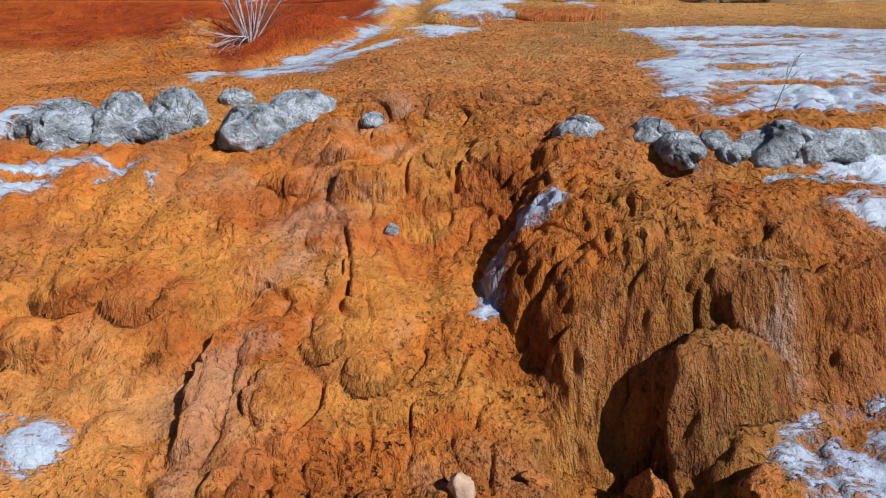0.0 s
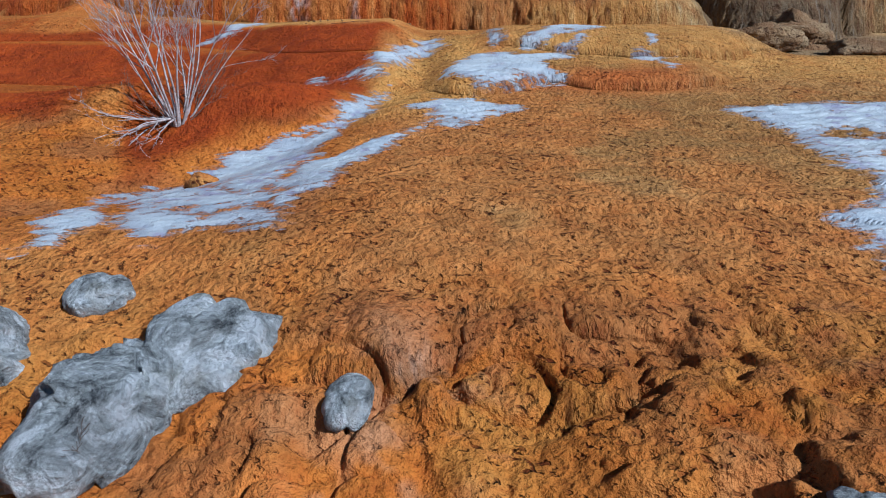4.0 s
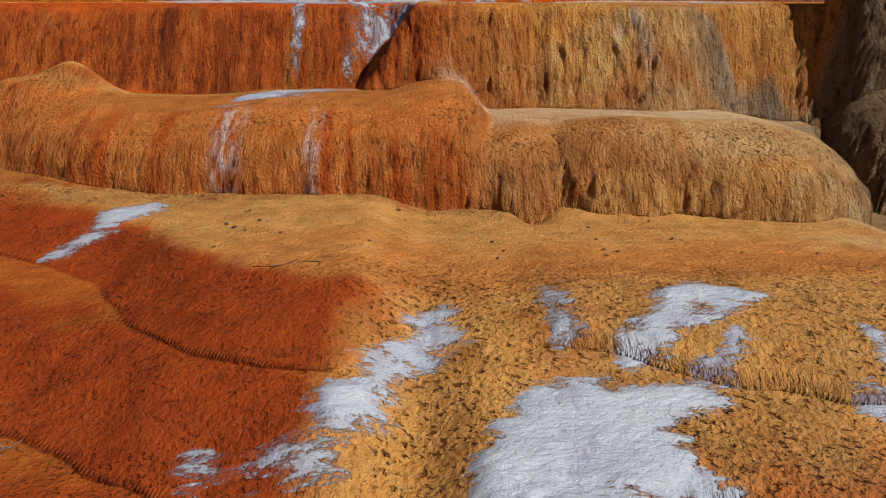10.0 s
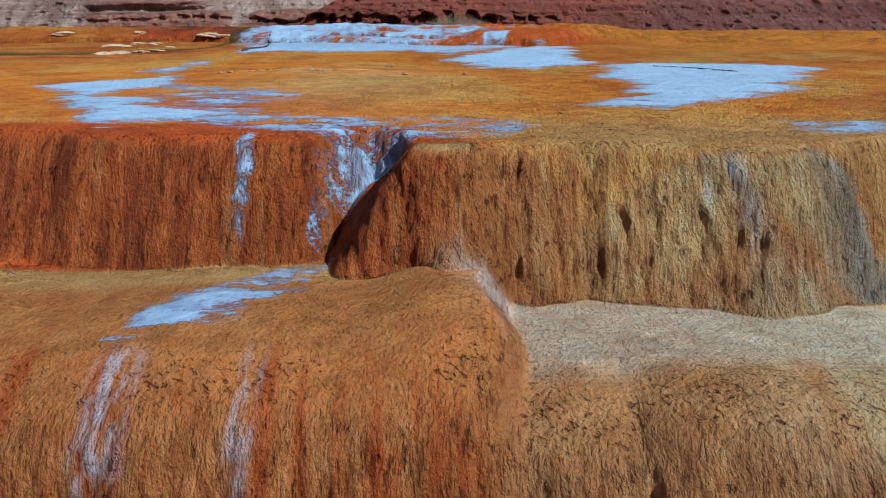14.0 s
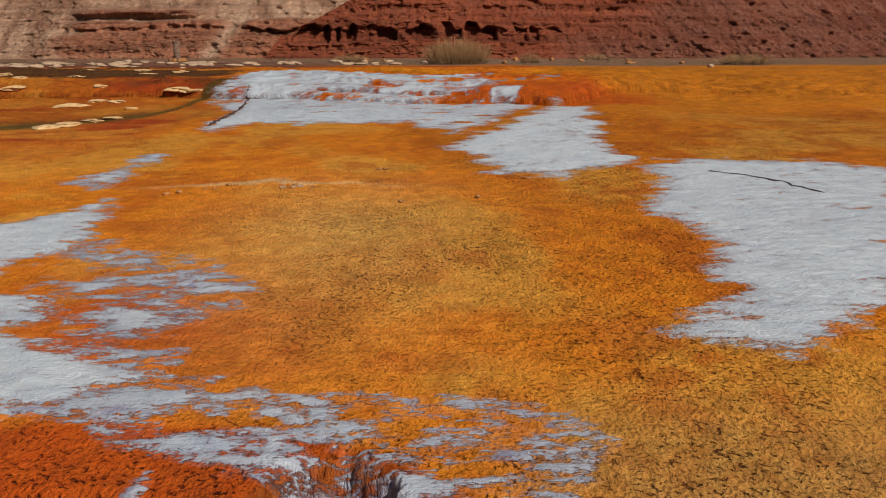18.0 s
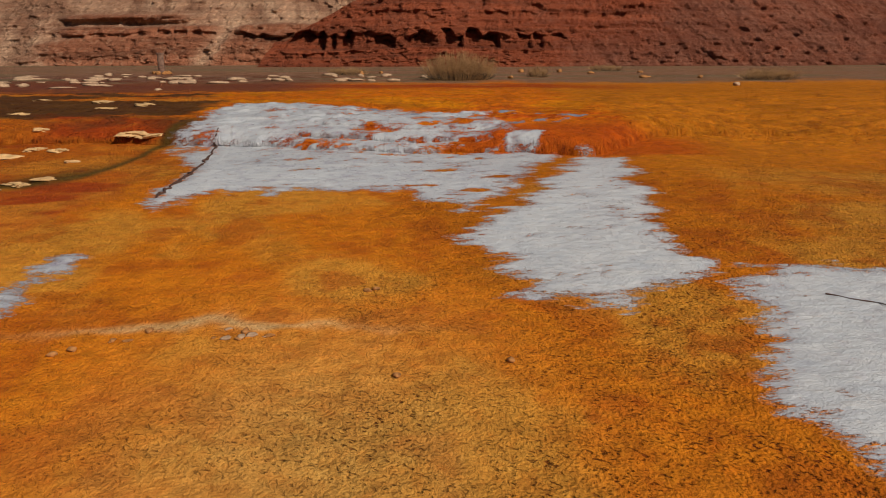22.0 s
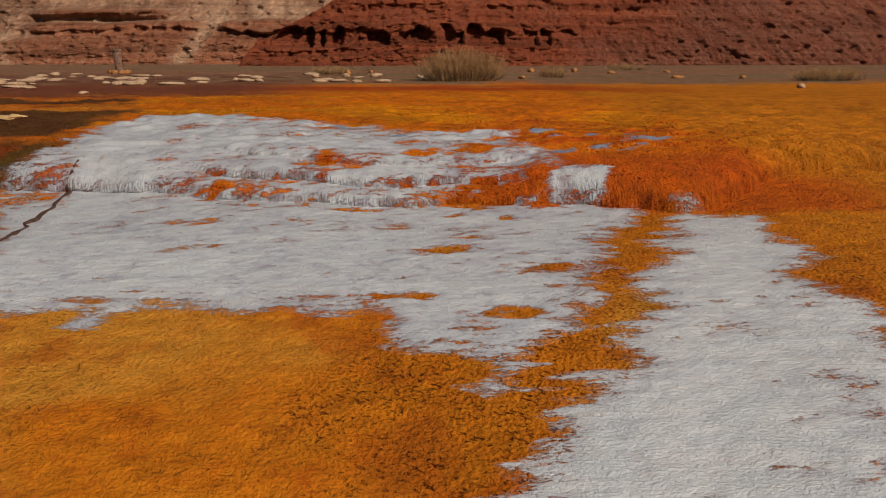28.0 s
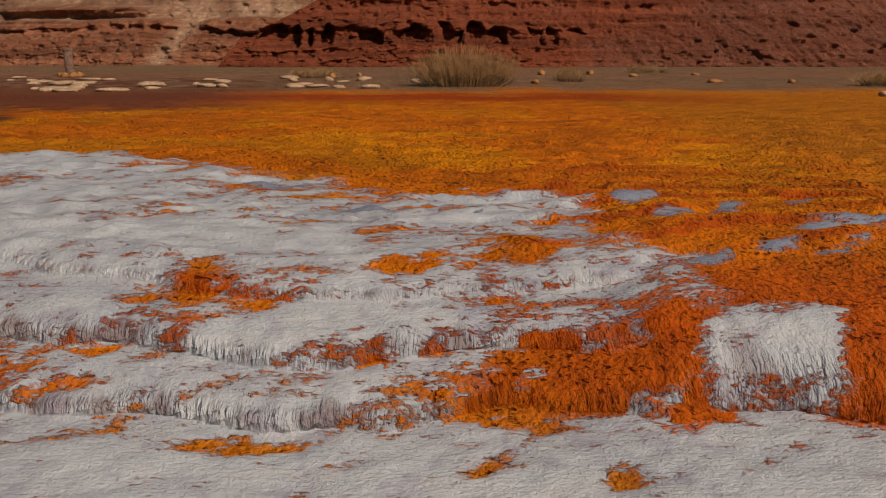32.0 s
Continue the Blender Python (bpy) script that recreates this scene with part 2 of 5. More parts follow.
# ---- the lie of the land: metres, as functions of x (right) and y (ahead) ----
def curve(q, *pts):
    """A smooth curve through a few (place, value) pairs."""
    px, pv = np.array(pts, float).T
    d = np.gradient(pv, px)
    i = np.clip(np.searchsorted(px, q) - 1, 0, len(px) - 2)
    h = px[i + 1] - px[i]
    t = np.clip((q - px[i]) / h, 0, 1)
    s = t * t * (3 - 2 * t)
    return pv[i] * (1 - s) + pv[i + 1] * s + h * (d[i] * (t * (1 - t) ** 2) - d[i + 1] * (t * t * (1 - t)))


def ease(a, b, q):
    t = np.clip((q - a) / (b - a), 0, 1)
    return t * t * (3 - 2 * t)


def brow(t):
    """The rise of a terrace: steep at its foot, rounded at its brow."""
    t = np.clip(t, 0, 1)
    return np.sqrt(1 - (1 - t) ** 2)


def hump(t):
    """A softer rise."""
    t = np.clip(t, 0, 1)
    return ease(0, 1, t) * 0.72 + brow(t) * 0.28


def hashed(h):
    """A random value, 0 to 1, for each lattice number."""
    h = h & np.uint32(0x7FFFFFFF)
    h ^= h >> np.uint32(13)
    h *= np.uint32(1274126177)
    h &= np.uint32(0x7FFFFFFF)
    h ^= h >> np.uint32(16)
    h &= np.uint32(0xFFFF)
    return h.astype(np.float32) * np.float32(1 / 65535.0)


def vnoise(x, y, k=0):
    """Value noise, -1 to 1."""
    xi, yi = np.floor(x), np.floor(y)
    fx, fy = (x - xi).astype(np.float32), (y - yi).astype(np.float32)
    fx, fy = fx * fx * (3 - 2 * fx), fy * fy * (3 - 2 * fy)
    i = xi.astype(np.int64).astype(np.uint32) * np.uint32(374761393) + np.uint32(k * 974634777 & 0xFFFFFFFF)
    j = yi.astype(np.int64).astype(np.uint32) * np.uint32(668265263)
    i1, j1 = i + np.uint32(374761393), j + np.uint32(668265263)
    a, b = hashed(i + j), hashed(i + j1)
    a += (hashed(i1 + j) - a) * fx
    b += (hashed(i1 + j1) - b) * fx
    return 2 * (a + (b - a) * fy) - 1


def fbm(x, y, k=0, octaves=3):
    return sum(vnoise(x * 2.03 ** o + 17.3 * o, y * 2.03 ** o - 9.1 * o, k + o) * 0.5 ** o for o in range(octaves))


def bump(x, y, cx, cy, rx, ry, turn=0.0):
    """A round lump, 1 at its middle."""
    c, s = math.cos(turn), math.sin(turn)
    u, v = ((x - cx) * c + (y - cy) * s) / rx, ((y - cy) * c - (x - cx) * s) / ry
    return np.exp(-(u * u + v * v))


def land(x, y):
    """The height of the ground in its large forms."""
    wx = x + 0.18 * vnoise(x * 0.9, y * 0.9, 11) + 0.07 * vnoise(x * 2.6, y * 2.6, 12)
    wy = y + 0.16 * vnoise(x * 0.8, y * 0.8, 13) + 0.06 * vnoise(x * 2.9, y * 2.9, 14)
    ey = y + 0.4 * (wy - y)
    near = curve(y, (0, -3.0), (2, -2.5), (3, -2.1), (3.9, -1.65), (4.8, -1.22), (5.4, -0.88), (6.3, -0.58), (7, -0.36), (7.8, -0.14),
                 (8.5, -0.06), (9.5, 0.08), (10.7, 0.3), (11.3, 0.42), (12, 0.56), (13.4, 1.02), (14, 1.08), (15, 1.1), (16, 1.15), (60, 1.3))
    side = ease(0.2, 1.3, x) * 0.42 * ease(7.0, 4.8, y) + ease(-0.6, -2.0, x) * -0.18 * bump(0 * x, y, 0, 6.6, 1, 1.3)
    z = near + side + ease(-0.4, -2.6, x) * -0.24 * bump(0 * x, y, 0, 9.3, 1, 1.4) + ease(-2.8, -5.0, x) * 0.2 * ease(13, 16, y)
    # the bed of the stream that runs off to the left
    bed = curve(x, (-7, 7.6), (-4.5, 8.3), (-3.2, 8.9), (-2.2, 9.6), (-1.3, 10.3), (-0.7, 11.1), (0.5, 12.2))
    z -= 0.16 * np.exp(-((y - bed) / 0.55) ** 2) * ease(0.0, -1.2, x)
    # red mounds left of the stream: two overlapping swells
    west = ease(-0.35, -1.0, x)
    flat = curve(y, (0, 0.0), (11.3, 0.34), (12, 0.35), (15, 0.36), (16, 0.36), (60, 0.36))
    crest1 = curve(wx, (-7, 15.0), (-4.6, 14.3), (-2.9, 13.7), (-1.8, 12.9), (-1.06, 12.35), (-0.6, 12.15))
    crest2 = curve(wx, (-7, 16.0), (-4.5, 15.6), (-3.2, 14.85), (-2.2, 13.9), (-1.4, 13.35), (-0.3, 13.0))
    swell = flat + 0.46 * hump((wy - crest1 + 1.25) / 1.35) + 0.36 * hump((wy - crest2 + 0.85) / 1.0) + 0.10 * ease(0, 1.5, wy - crest2)
    z += west * ease(11.2, 11.6, y) * (swell - near)
    z += 0.24 * bump(x, y, -2.0, 10.75, 0.8, 0.45) + 0.16 * bump(x, y, -3.6, 10.9, 0.7, 0.5) - 0.12 * bump(x, y, -3.0, 10.2, 0.5, 0.3)
    # pools and small falls right of the stream
    f3 = curve(wx, (-0.6, 11.6), (-0.1, 11.25), (0.5, 11.1), (1.0, 11.3), (1.6, 11.05), (2.6, 11.1), (3.4, 11.7))
    z += 0.15 * ease(-0.5, 0.0, x) * ease(3.6, 2.6, x) * brow((wy - f3) / 0.3) * ease(13.6, 12.2, y)
    f4 = curve(wx, (0.1, 12.5), (0.8, 12.35), (1.1, 12.2), (1.7, 12.1), (2.3, 12.05), (3.2, 12.2), (4.2, 12.8))
    z += 0.14 * ease(0.1, 0.7, x) * ease(4.4, 3.2, x) * brow((wy - f4) / 0.35) * ease(14.4, 12.8, y)
    # low steps across the ribbed slope
    for k, (c, h) in enumerate(((6.95, 0.05), (7.7, 0.07), (8.35, 0.08), (9.3, 0.05), (10.2, 0.04))):
        line = c + 0.35 * vnoise(x * 0.55, x * 0 + k, 21) - 0.12 * (x - 0.6)
        z += 0.5 * h * (brow((wy - line) / 0.22) - ease(0.0, 0.9, wy - line)) * ease(-1.7, -0.6, x)
    # broken ground in the foreground: rounded folds, knobs, a small scarp
    rough = ease(7.6, 6.4, y)
    east = ease(-0.5, 0.3, x + 0.2 * vnoise(y * 1.5, y * 0, 34))
    fx, fy = x + 0.22 * vnoise(x * 1.3, y * 1.3, 35), y + 0.22 * vnoise(x * 1.2, y * 1.2, 36)
    fold = np.abs(vnoise(fx * 2.1, fy * 1.5, 31))
    z += rough * (0.075 * (fold - 0.35) + 0.05 * (np.abs(vnoise(fx * 4.6, fy * 3.4, 32)) - 0.3))
    knobs = bump(x, y, -0.05, 6.45, 0.75, 0.35) + bump(x, y, -0.75, 5.3, 0.55, 0.3) + 0.6 * bump(x, y, 0.8, 5.9, 0.5, 0.3)
    z += 0.20 * knobs * np.abs(vnoise(x * 4.2, y * 4.2, 33)) ** 0.7 - 0.07 * knobs
    z -= 0.13 * bump(x, y, -1.25, 5.3, 0.5, 0.4)
    # the gully, and the knobbly mass east of it with its steep front
    gully = curve(y, (1, 0.75), (2.6, 0.72), (3.4, 0.62), (4.0, 0.38), (4.4, 0.34), (4.7, 0.55), (5.2, 0.3), (6.0, -0.3))
    cut = np.exp(-np.where(x < gully, (x - gully) / 0.26, (x - gully) / 0.13) ** 2) * ease(5.3, 4.3, y)
    z -= (0.07 + 0.12 * ease(4.0, 3.3, y)) * cut
    off = x - gully + 0.05 * vnoise(y * 4, y * 0, 37)
    z += (0.25 - 0.10 * ease(4.4, 4.9, y)) * brow(off / (0.34 + 0.3 * ease(4.2, 4.8, y))) * ease(3.34, 3.62, y + 0.12 * vnoise(x * 2.4, y * 0, 38)) * ease(5.4, 5.0, y) * (1 - ease(4.1, 4.7, y) * ease(0.75, 1.25, x))
    z -= 0.36 * ease(3.50, 3.10, y) * ease(0.45, 0.85, x) * (1 - 0.6 * ease(1.15, 1.5, x)) + 0.42 * bump(x, y, 0.96, 3.34, 0.18, 0.24)
    # the knobbly dome in front of the mass, and a lobe beside it
    for cx, cy, rx, ry, top, foot in ((1.48, 3.34, 0.50, 0.38, -1.42, -2.06), (2.12, 3.50, 0.34, 0.36, -1.40, -2.0)):
        u = np.sqrt(((x - cx) / rx) ** 2 + ((y - cy) / ry) ** 2) * (1 + 0.10 * vnoise(x * 4, y * 4, 39))
        dome = foot + (top - foot) * np.clip(1 - u ** 2.1, 0, 1) ** 0.8
        z = np.where(u < 1, np.maximum(z, dome), z)
    scarp = curve(y, (2.6, -1.5), (3.3, -1.44), (3.65, -1.46), (3.9, -1.40), (4.2, -1.22), (4.6, -1.15))
    z -= 0.13 * ease(0.03, -0.03, x - scarp) * ease(-0.5, -0.1, x - scarp) * ease(4.5, 4.0, y) * ease(3.0, 3.4, y)
    z += 0.10 * bump(x, y, 0.35, 5.35, 0.35, 0.4) - 0.10 * bump(x, y, -0.2, 4.6, 0.35, 0.3)
    for cx, cy, r, h in ((-1.95, 4.1, 0.20, 0.10), (-0.72, 3.8, 0.14, 0.07), (-0.42, 3.6, 0.16, 0.07), (-2.4, 4.2, 0.25, 0.12), (-2.5, 3.8, 0.2, 0.10), (-1.1, 2.95, 0.12, 0.08), (-0.3, 2.85, 0.15, 0.08)):
        z += h * brow(1 - np.hypot((x - cx) / r, (y - cy) / (0.8 * r)))
    # the pit at the right
    z -= 0.28 * ease(3.7, 4.6, x) * ease(9.5, 7.5, x) * ease(12.4, 13.2, y) * ease(17.5, 16.0, y)
    # first wall: a broad dome at the left, a lower one at the right
    foot = curve(wx, (-9, 17.5), (-6.2, 16.8), (-5.2, 16.2), (-4.4, 15.85), (-3, 15.55), (-1.7, 15.42), (-0.3, 15.4), (0.5, 15.32), (1.2, 15.15),
                 (2.4, 15.05), (3.6, 15.0), (4.15, 15.3), (4.45, 16.0), (4.6, 17.2), (6, 17.8), (9, 17.8))
    foot = foot + 0.08 - (0.06 + 0.20 * ease(0.0, 0.6, x)) * np.abs(vnoise(x * 1.25 + 0.3, y * 0, 41)) - 0.06 * np.abs(vnoise(x * 2.7, y * 0, 49))
    part = ease(0.20, -0.14, x - 0.10 * (y - 15.4) + 0.08 * vnoise(y * 1.4, y * 0, 42))
    high = 0.83 + (0.36 - 0.2 * ease(-0.35, -1.0, x)) * part - 0.24 * ease(-2, -5, x) - 0.2 * ease(3.0, 4.4, x)
    z += high * brow((ey - foot - 0.12) / (1.25 + 0.25 * part))
    z += 0.16 * bump(x, y, 1.7, 15.7, 0.75, 0.5) * ease(15.0, 15.4, y) - 0.13 * bump(x, y, 0.66, 15.4, 0.15, 0.3)
    # second wall, up to the plateau
    foot2 = curve(wx, (-9, 18.3), (-6, 17.9), (-4.6, 18.1), (-3.2, 17.86), (-1.9, 17.80), (-1.6, 17.90), (-1.30, 18.10), (-0.95, 18.12), (-0.72, 17.95), (-0.52, 17.52), (0.1, 17.46), (1.2, 17.44), (2.2, 17.32),
                  (2.9, 17.12), (3.4, 17.35), (3.8, 17.75), (4.6, 17.6), (5.5, 17.0), (9, 17.0))
    foot2 = foot2 + 0.10 - 0.24 * ease(-1.8, -0.5, x) * np.abs(vnoise(x * 1.15 + 0.4, y * 0, 47)) ** 0.8 - 0.06 * np.abs(vnoise(x * 2.1, y * 0, 48)) + 0.05 * vnoise(x * 2.6, y * 0, 43) + 0.03 * vnoise(x * 6.0, y * 0, 45)
    top2 = curve(y, (0, 3.38), (18.2, 3.38), (19.8, 3.52), (21.5, 3.64), (24.9, 3.9), (26.5, 4.02), (27.7, 4.13), (29.8, 4.34), (32.8, 4.58), (34.6, 4.70),
                 (36.5, 4.96), (38.5, 5.0), (41.5, 5.16), (45, 5.2), (52, 5.22), (62, 5.4), (78, 5.85), (95, 6.1), (110, 6.3), (500, 7.0))
    top2 = top2 - 0.02 * ease(-1.0, -1.6, x) * ease(20.0, 18.3, y)
    climb = np.clip((y + 0.15 * (wy - y) - foot2) / (0.74 + 0.10 * vnoise(x * 1.1, y * 0, 44) + 0.3 * ease(-3.2, -4.8, x)), 0, 1)
    rise = np.sin(climb * math.pi / 2) ** 1.35
    z = z * (1 - rise) + top2 * rise
    prow = ease(-1.62, -1.42, wx) * ease(0.0, -0.4, x)
    z = np.maximum(z, np.where((prow > 0.01) & (y > 17.42), 2.0 + 1.37 * np.clip((wx + 1.55) / 0.95, 0, 1) ** 0.8 * brow((y - 17.42 - 0.05 * vnoise(x * 5, y * 0, 46)) / 0.42), -9))
    z += 1.3 * np.sqrt(np.clip(1 - ((x - 5.85) / 1.3) ** 2 - ((y - 17.2) / 1.35) ** 2, 0, 1))
    for cx, cy, r, h in ((-5.6, 17.3, 0.5, 0.3), (-4.9, 17.6, 0.4, 0.4), (-6.6, 17.2, 0.6, 0.3)):
        z += h * bump(x, y, cx, cy, r, r * 0.8) * ease(18.6, 17.4, y)
    # the low step at the back of the plateau, and beyond
    foot3 = 0.12 + curve(wx, (-14, 35.6), (-7, 35.6), (-5, 35.4), (-3.6, 35.0), (-1.5, 34.75), (0.4, 34.85), (1.2, 34.8), (2.3, 34.75), (3.2, 34.5), (4.2, 35.3), (6, 36.3), (9, 37.2), (14, 38.0))
    crisp = ease(0.2, 1.0, x) * ease(4.6, 3.0, x)
    whole = brow((wy - foot3) / (1.5 - 0.75 * crisp))
    falls = sum(h * brow((wy - foot3 - o - 0.12 * vnoise(x * 0.7, x * 0 + o, 53)) / w) for o, w, h in ((-0.05, 0.32, 0.36), (0.42, 0.34, 0.36), (1.0, 0.5, 0.28)))
    split = ease(1.3, 0.6, x) * ease(-4.6, -3.2, x)
    z += (0.42 - 0.1 * ease(4, 9, x)) * (whole * (1 - split) + falls * split)
    z -= 0.22 * ease(4, 9, x) * ease(30, 34, y) * ease(44, 39, y)
    z += 0.05 * vnoise(x * 0.35, y * 0.35, 51) * ease(19, 22, y) * ease(60, 45, y)
    z -= 0.10 * bump(x, y, -10.0, 32.5, 3.5, 2.6) * ease(-5.5, -7.0, x)
    # small rims that hold the water back above the step
    swash = wy - 0.10 * wx + 0.35 * vnoise(wx * 0.45, wy * 0.45, 52) + 0.12 * vnoise(wx * 1.3, wy * 1.3, 54)
    rim = (0.5 + 0.5 * np.sin(swash * 2 * math.pi / 0.52)) ** 3 * (0.45 + 0.55 * ease(-0.5, 0.3, vnoise(wx * 0.8, wy * 2.2, 55)))
    z += (0.03 + 0.05 * ease(-0.5, 1.5, x)) * rim * ease(35.9, 36.5, y) * ease(42.0, 39.0, y) * ease(-2.5, 0.5, x)
    return z

COLS = 440

# ---- ground: one sheet, its rows even along the slope, to the horizon ----
def columns(y):
    return curve(y, (-300, 40), (-20, 12), (0, 4.2), (3, 4.2), (8, 5.6), (14, 7.0), (20, 9.5), (30, 14), (40, 20), (50, 30), (65, 48), (100, 85), (600, 400))


def sheet(cols):
    """The places (x, y) of the ground's grid."""
    t = np.linspace(-1, 1, cols)
    s = 0.55 * t + 0.45 * t ** 3
    outer = 1 + 0.03 * 1.2 ** np.arange(1, 57, 1.0)[:57]
    s = np.concatenate([-outer[::-1], s, outer])
    yy = np.concatenate([np.linspace(-300, 0, 60), np.linspace(0, 46, 2300)[1:], 46 * 1.012 ** np.arange(1, 215)])
    coarse = s[::6] if (len(s) - 1) % 6 == 0 else np.append(s[::6], s[-1])
    step = curve(yy, (-300, 25), (-2, 0.5), (1.8, 0.03), (3, 0.025), (19, 0.025), (22, 0.032), (34, 0.036), (38, 0.045), (46, 0.09), (62, 0.3), (100, 1.2), (600, 25))
    maps = []
    gauge = None
    for q in coarse:
        x = q * columns(yy)
        z = land(x, yy)
        run = np.hypot(np.diff(yy), np.diff(z)) / (0.5 * (step[1:] + step[:-1]))
        run = np.concatenate([[0], np.cumsum(run)])
        if gauge is None:
            gauge = []
        gauge.append(run[-1])
        maps.append(run / run[-1])
    rows = int(np.mean(gauge))
    v = np.linspace(0, 1, rows)
    ys = np.array([np.interp(v, m, yy) for m in maps])
    kernel = np.array([1, 2, 3, 2, 1.0]) / 9
    padded = np.concatenate([ys[:1], ys[:1], ys, ys[-1:], ys[-1:]])
    ys = sum(padded[i:i + len(ys)] * kernel[i] for i in range(5))
    full = np.array([np.interp(s, coarse, ys[:, r]) for r in range(rows)])
    return s[None, :] * columns(full), full


def skin(x, y):
    """The finished surface: place, normal, and the slope."""
    z = land(x, y)
    p = np.stack([x, y, z], -1)
    du, dv = np.gradient(p, axis=1), np.gradient(p, axis=0)
    n = np.cross(du, dv)
    n /= np.linalg.norm(n, axis=-1, keepdims=True) + 1e-12
    steep = np.clip(1 - n[..., 2], 0, 1)
    near = ease(60, 44, y)
    wall = ease(0.22, 0.6, steep) * ease(14.6, 15.2, y)
    along = x + 0.05 * vnoise(x * 2, z * 3, 61)
    flute = 0.010 * vnoise(along * 5.5, z * 0.9, 62) + 0.010 * np.abs(vnoise(along * 8.0, z * 2.6, 63)) + 0.018 * vnoise(along * 16.0, z * 5.0, 60) + 0.016 * vnoise(along * 27.0, z * 10.0, 64)
    ledge = 0.012 * vnoise(x * 1.6, z * 5.0, 65)
    wx, wy = x + 0.12 * vnoise(x * 1.5, y * 1.5, 66), y + 0.10 * vnoise(x * 1.4, y * 1.4, 67)
    rib = vnoise(wx * 6.0, wy * 13.0, 68)
    rib2 = vnoise(wx * 14.0, wy * 24.0, 69)
    pit = np.clip(vnoise(wx * 9.0 + 4.0 * wy, wy * 17.0, 70) - 0.25, 0, 0.5) + 0.7 * np.clip(vnoise(wx * 12.0 + 5 * wy, wy * 26.0, 75) - 0.3, 0, 0.5)
    ribbed = 0.35 + 0.65 * ease(-0.1, 0.35, vnoise(x * 0.5, y * 0.5, 71) + 0.5 * ease(-0.8, 0.2, x))
    ribbed = ribbed * (0.20 + 0.80 * ease(12.8, 11.0, y)) + 0.30 * ease(18, 20, y)
    rough = ease(7.4, 6.2, y)
    h = wall * (1.3 * flute + ledge) + (1 - wall) * ribbed * (0.008 * rib + 0.006 * rib2 - 0.020 * pit)
    knobby = 0.25 + 0.75 * ease(-0.2, 0.4, x + 0.5 * vnoise(x * 0.9, y * 0.9, 79)) + 0.5 * ease(0.1, 0.35, steep)
    h = h + rough * knobby * (0.012 * vnoise(x * 6, y * 6, 72) + 0.022 * np.abs(vnoise(x * 13, y * 10, 73)) + 0.010 * vnoise(x * 27, y * 24, 74))
    crease = ease(0.13, 0.0, np.abs(vnoise(wx * 2.3, wy * 2.9, 58))) * ease(0.0, 0.4, vnoise(x * 1.1, y * 1.1, 59)) + 0.7 * ease(0.16, 0.0, np.abs(vnoise(wx * 5.2, wy * 5.6, 50))) * ease(-0.1, 0.4, vnoise(x * 1.4 + 5, y * 1.4, 51))
    h = h - rough * 0.055 * crease
    drip = ease(34.4, 34.8, y) * ease(37.0, 36.4, y) * ease(0.03, 0.15, steep)
    h = h + drip * (0.030 * np.abs(vnoise(wx * 9, y * 1.5, 56)) + 0.012 * vnoise(wx * 22, y * 5, 57))
    far = ease(35.6, 36.6, y) * ease(62, 50, y)
    h = h + far * (0.05 * (1 - np.abs(vnoise(wx * 0.9, wy * 3.2, 76))) ** 4 + 0.03 * vnoise(wx * 4.0, wy * 8.0, 77) - 0.05 * np.clip(vnoise(wx * 3.0, wy * 7.0, 78) - 0.3, 0, 1))
    return p + n * (h * near)[..., None], n, steep


def lerp(a, b, f):
    return a + (np.asarray(b, float) - a) * f[..., None]


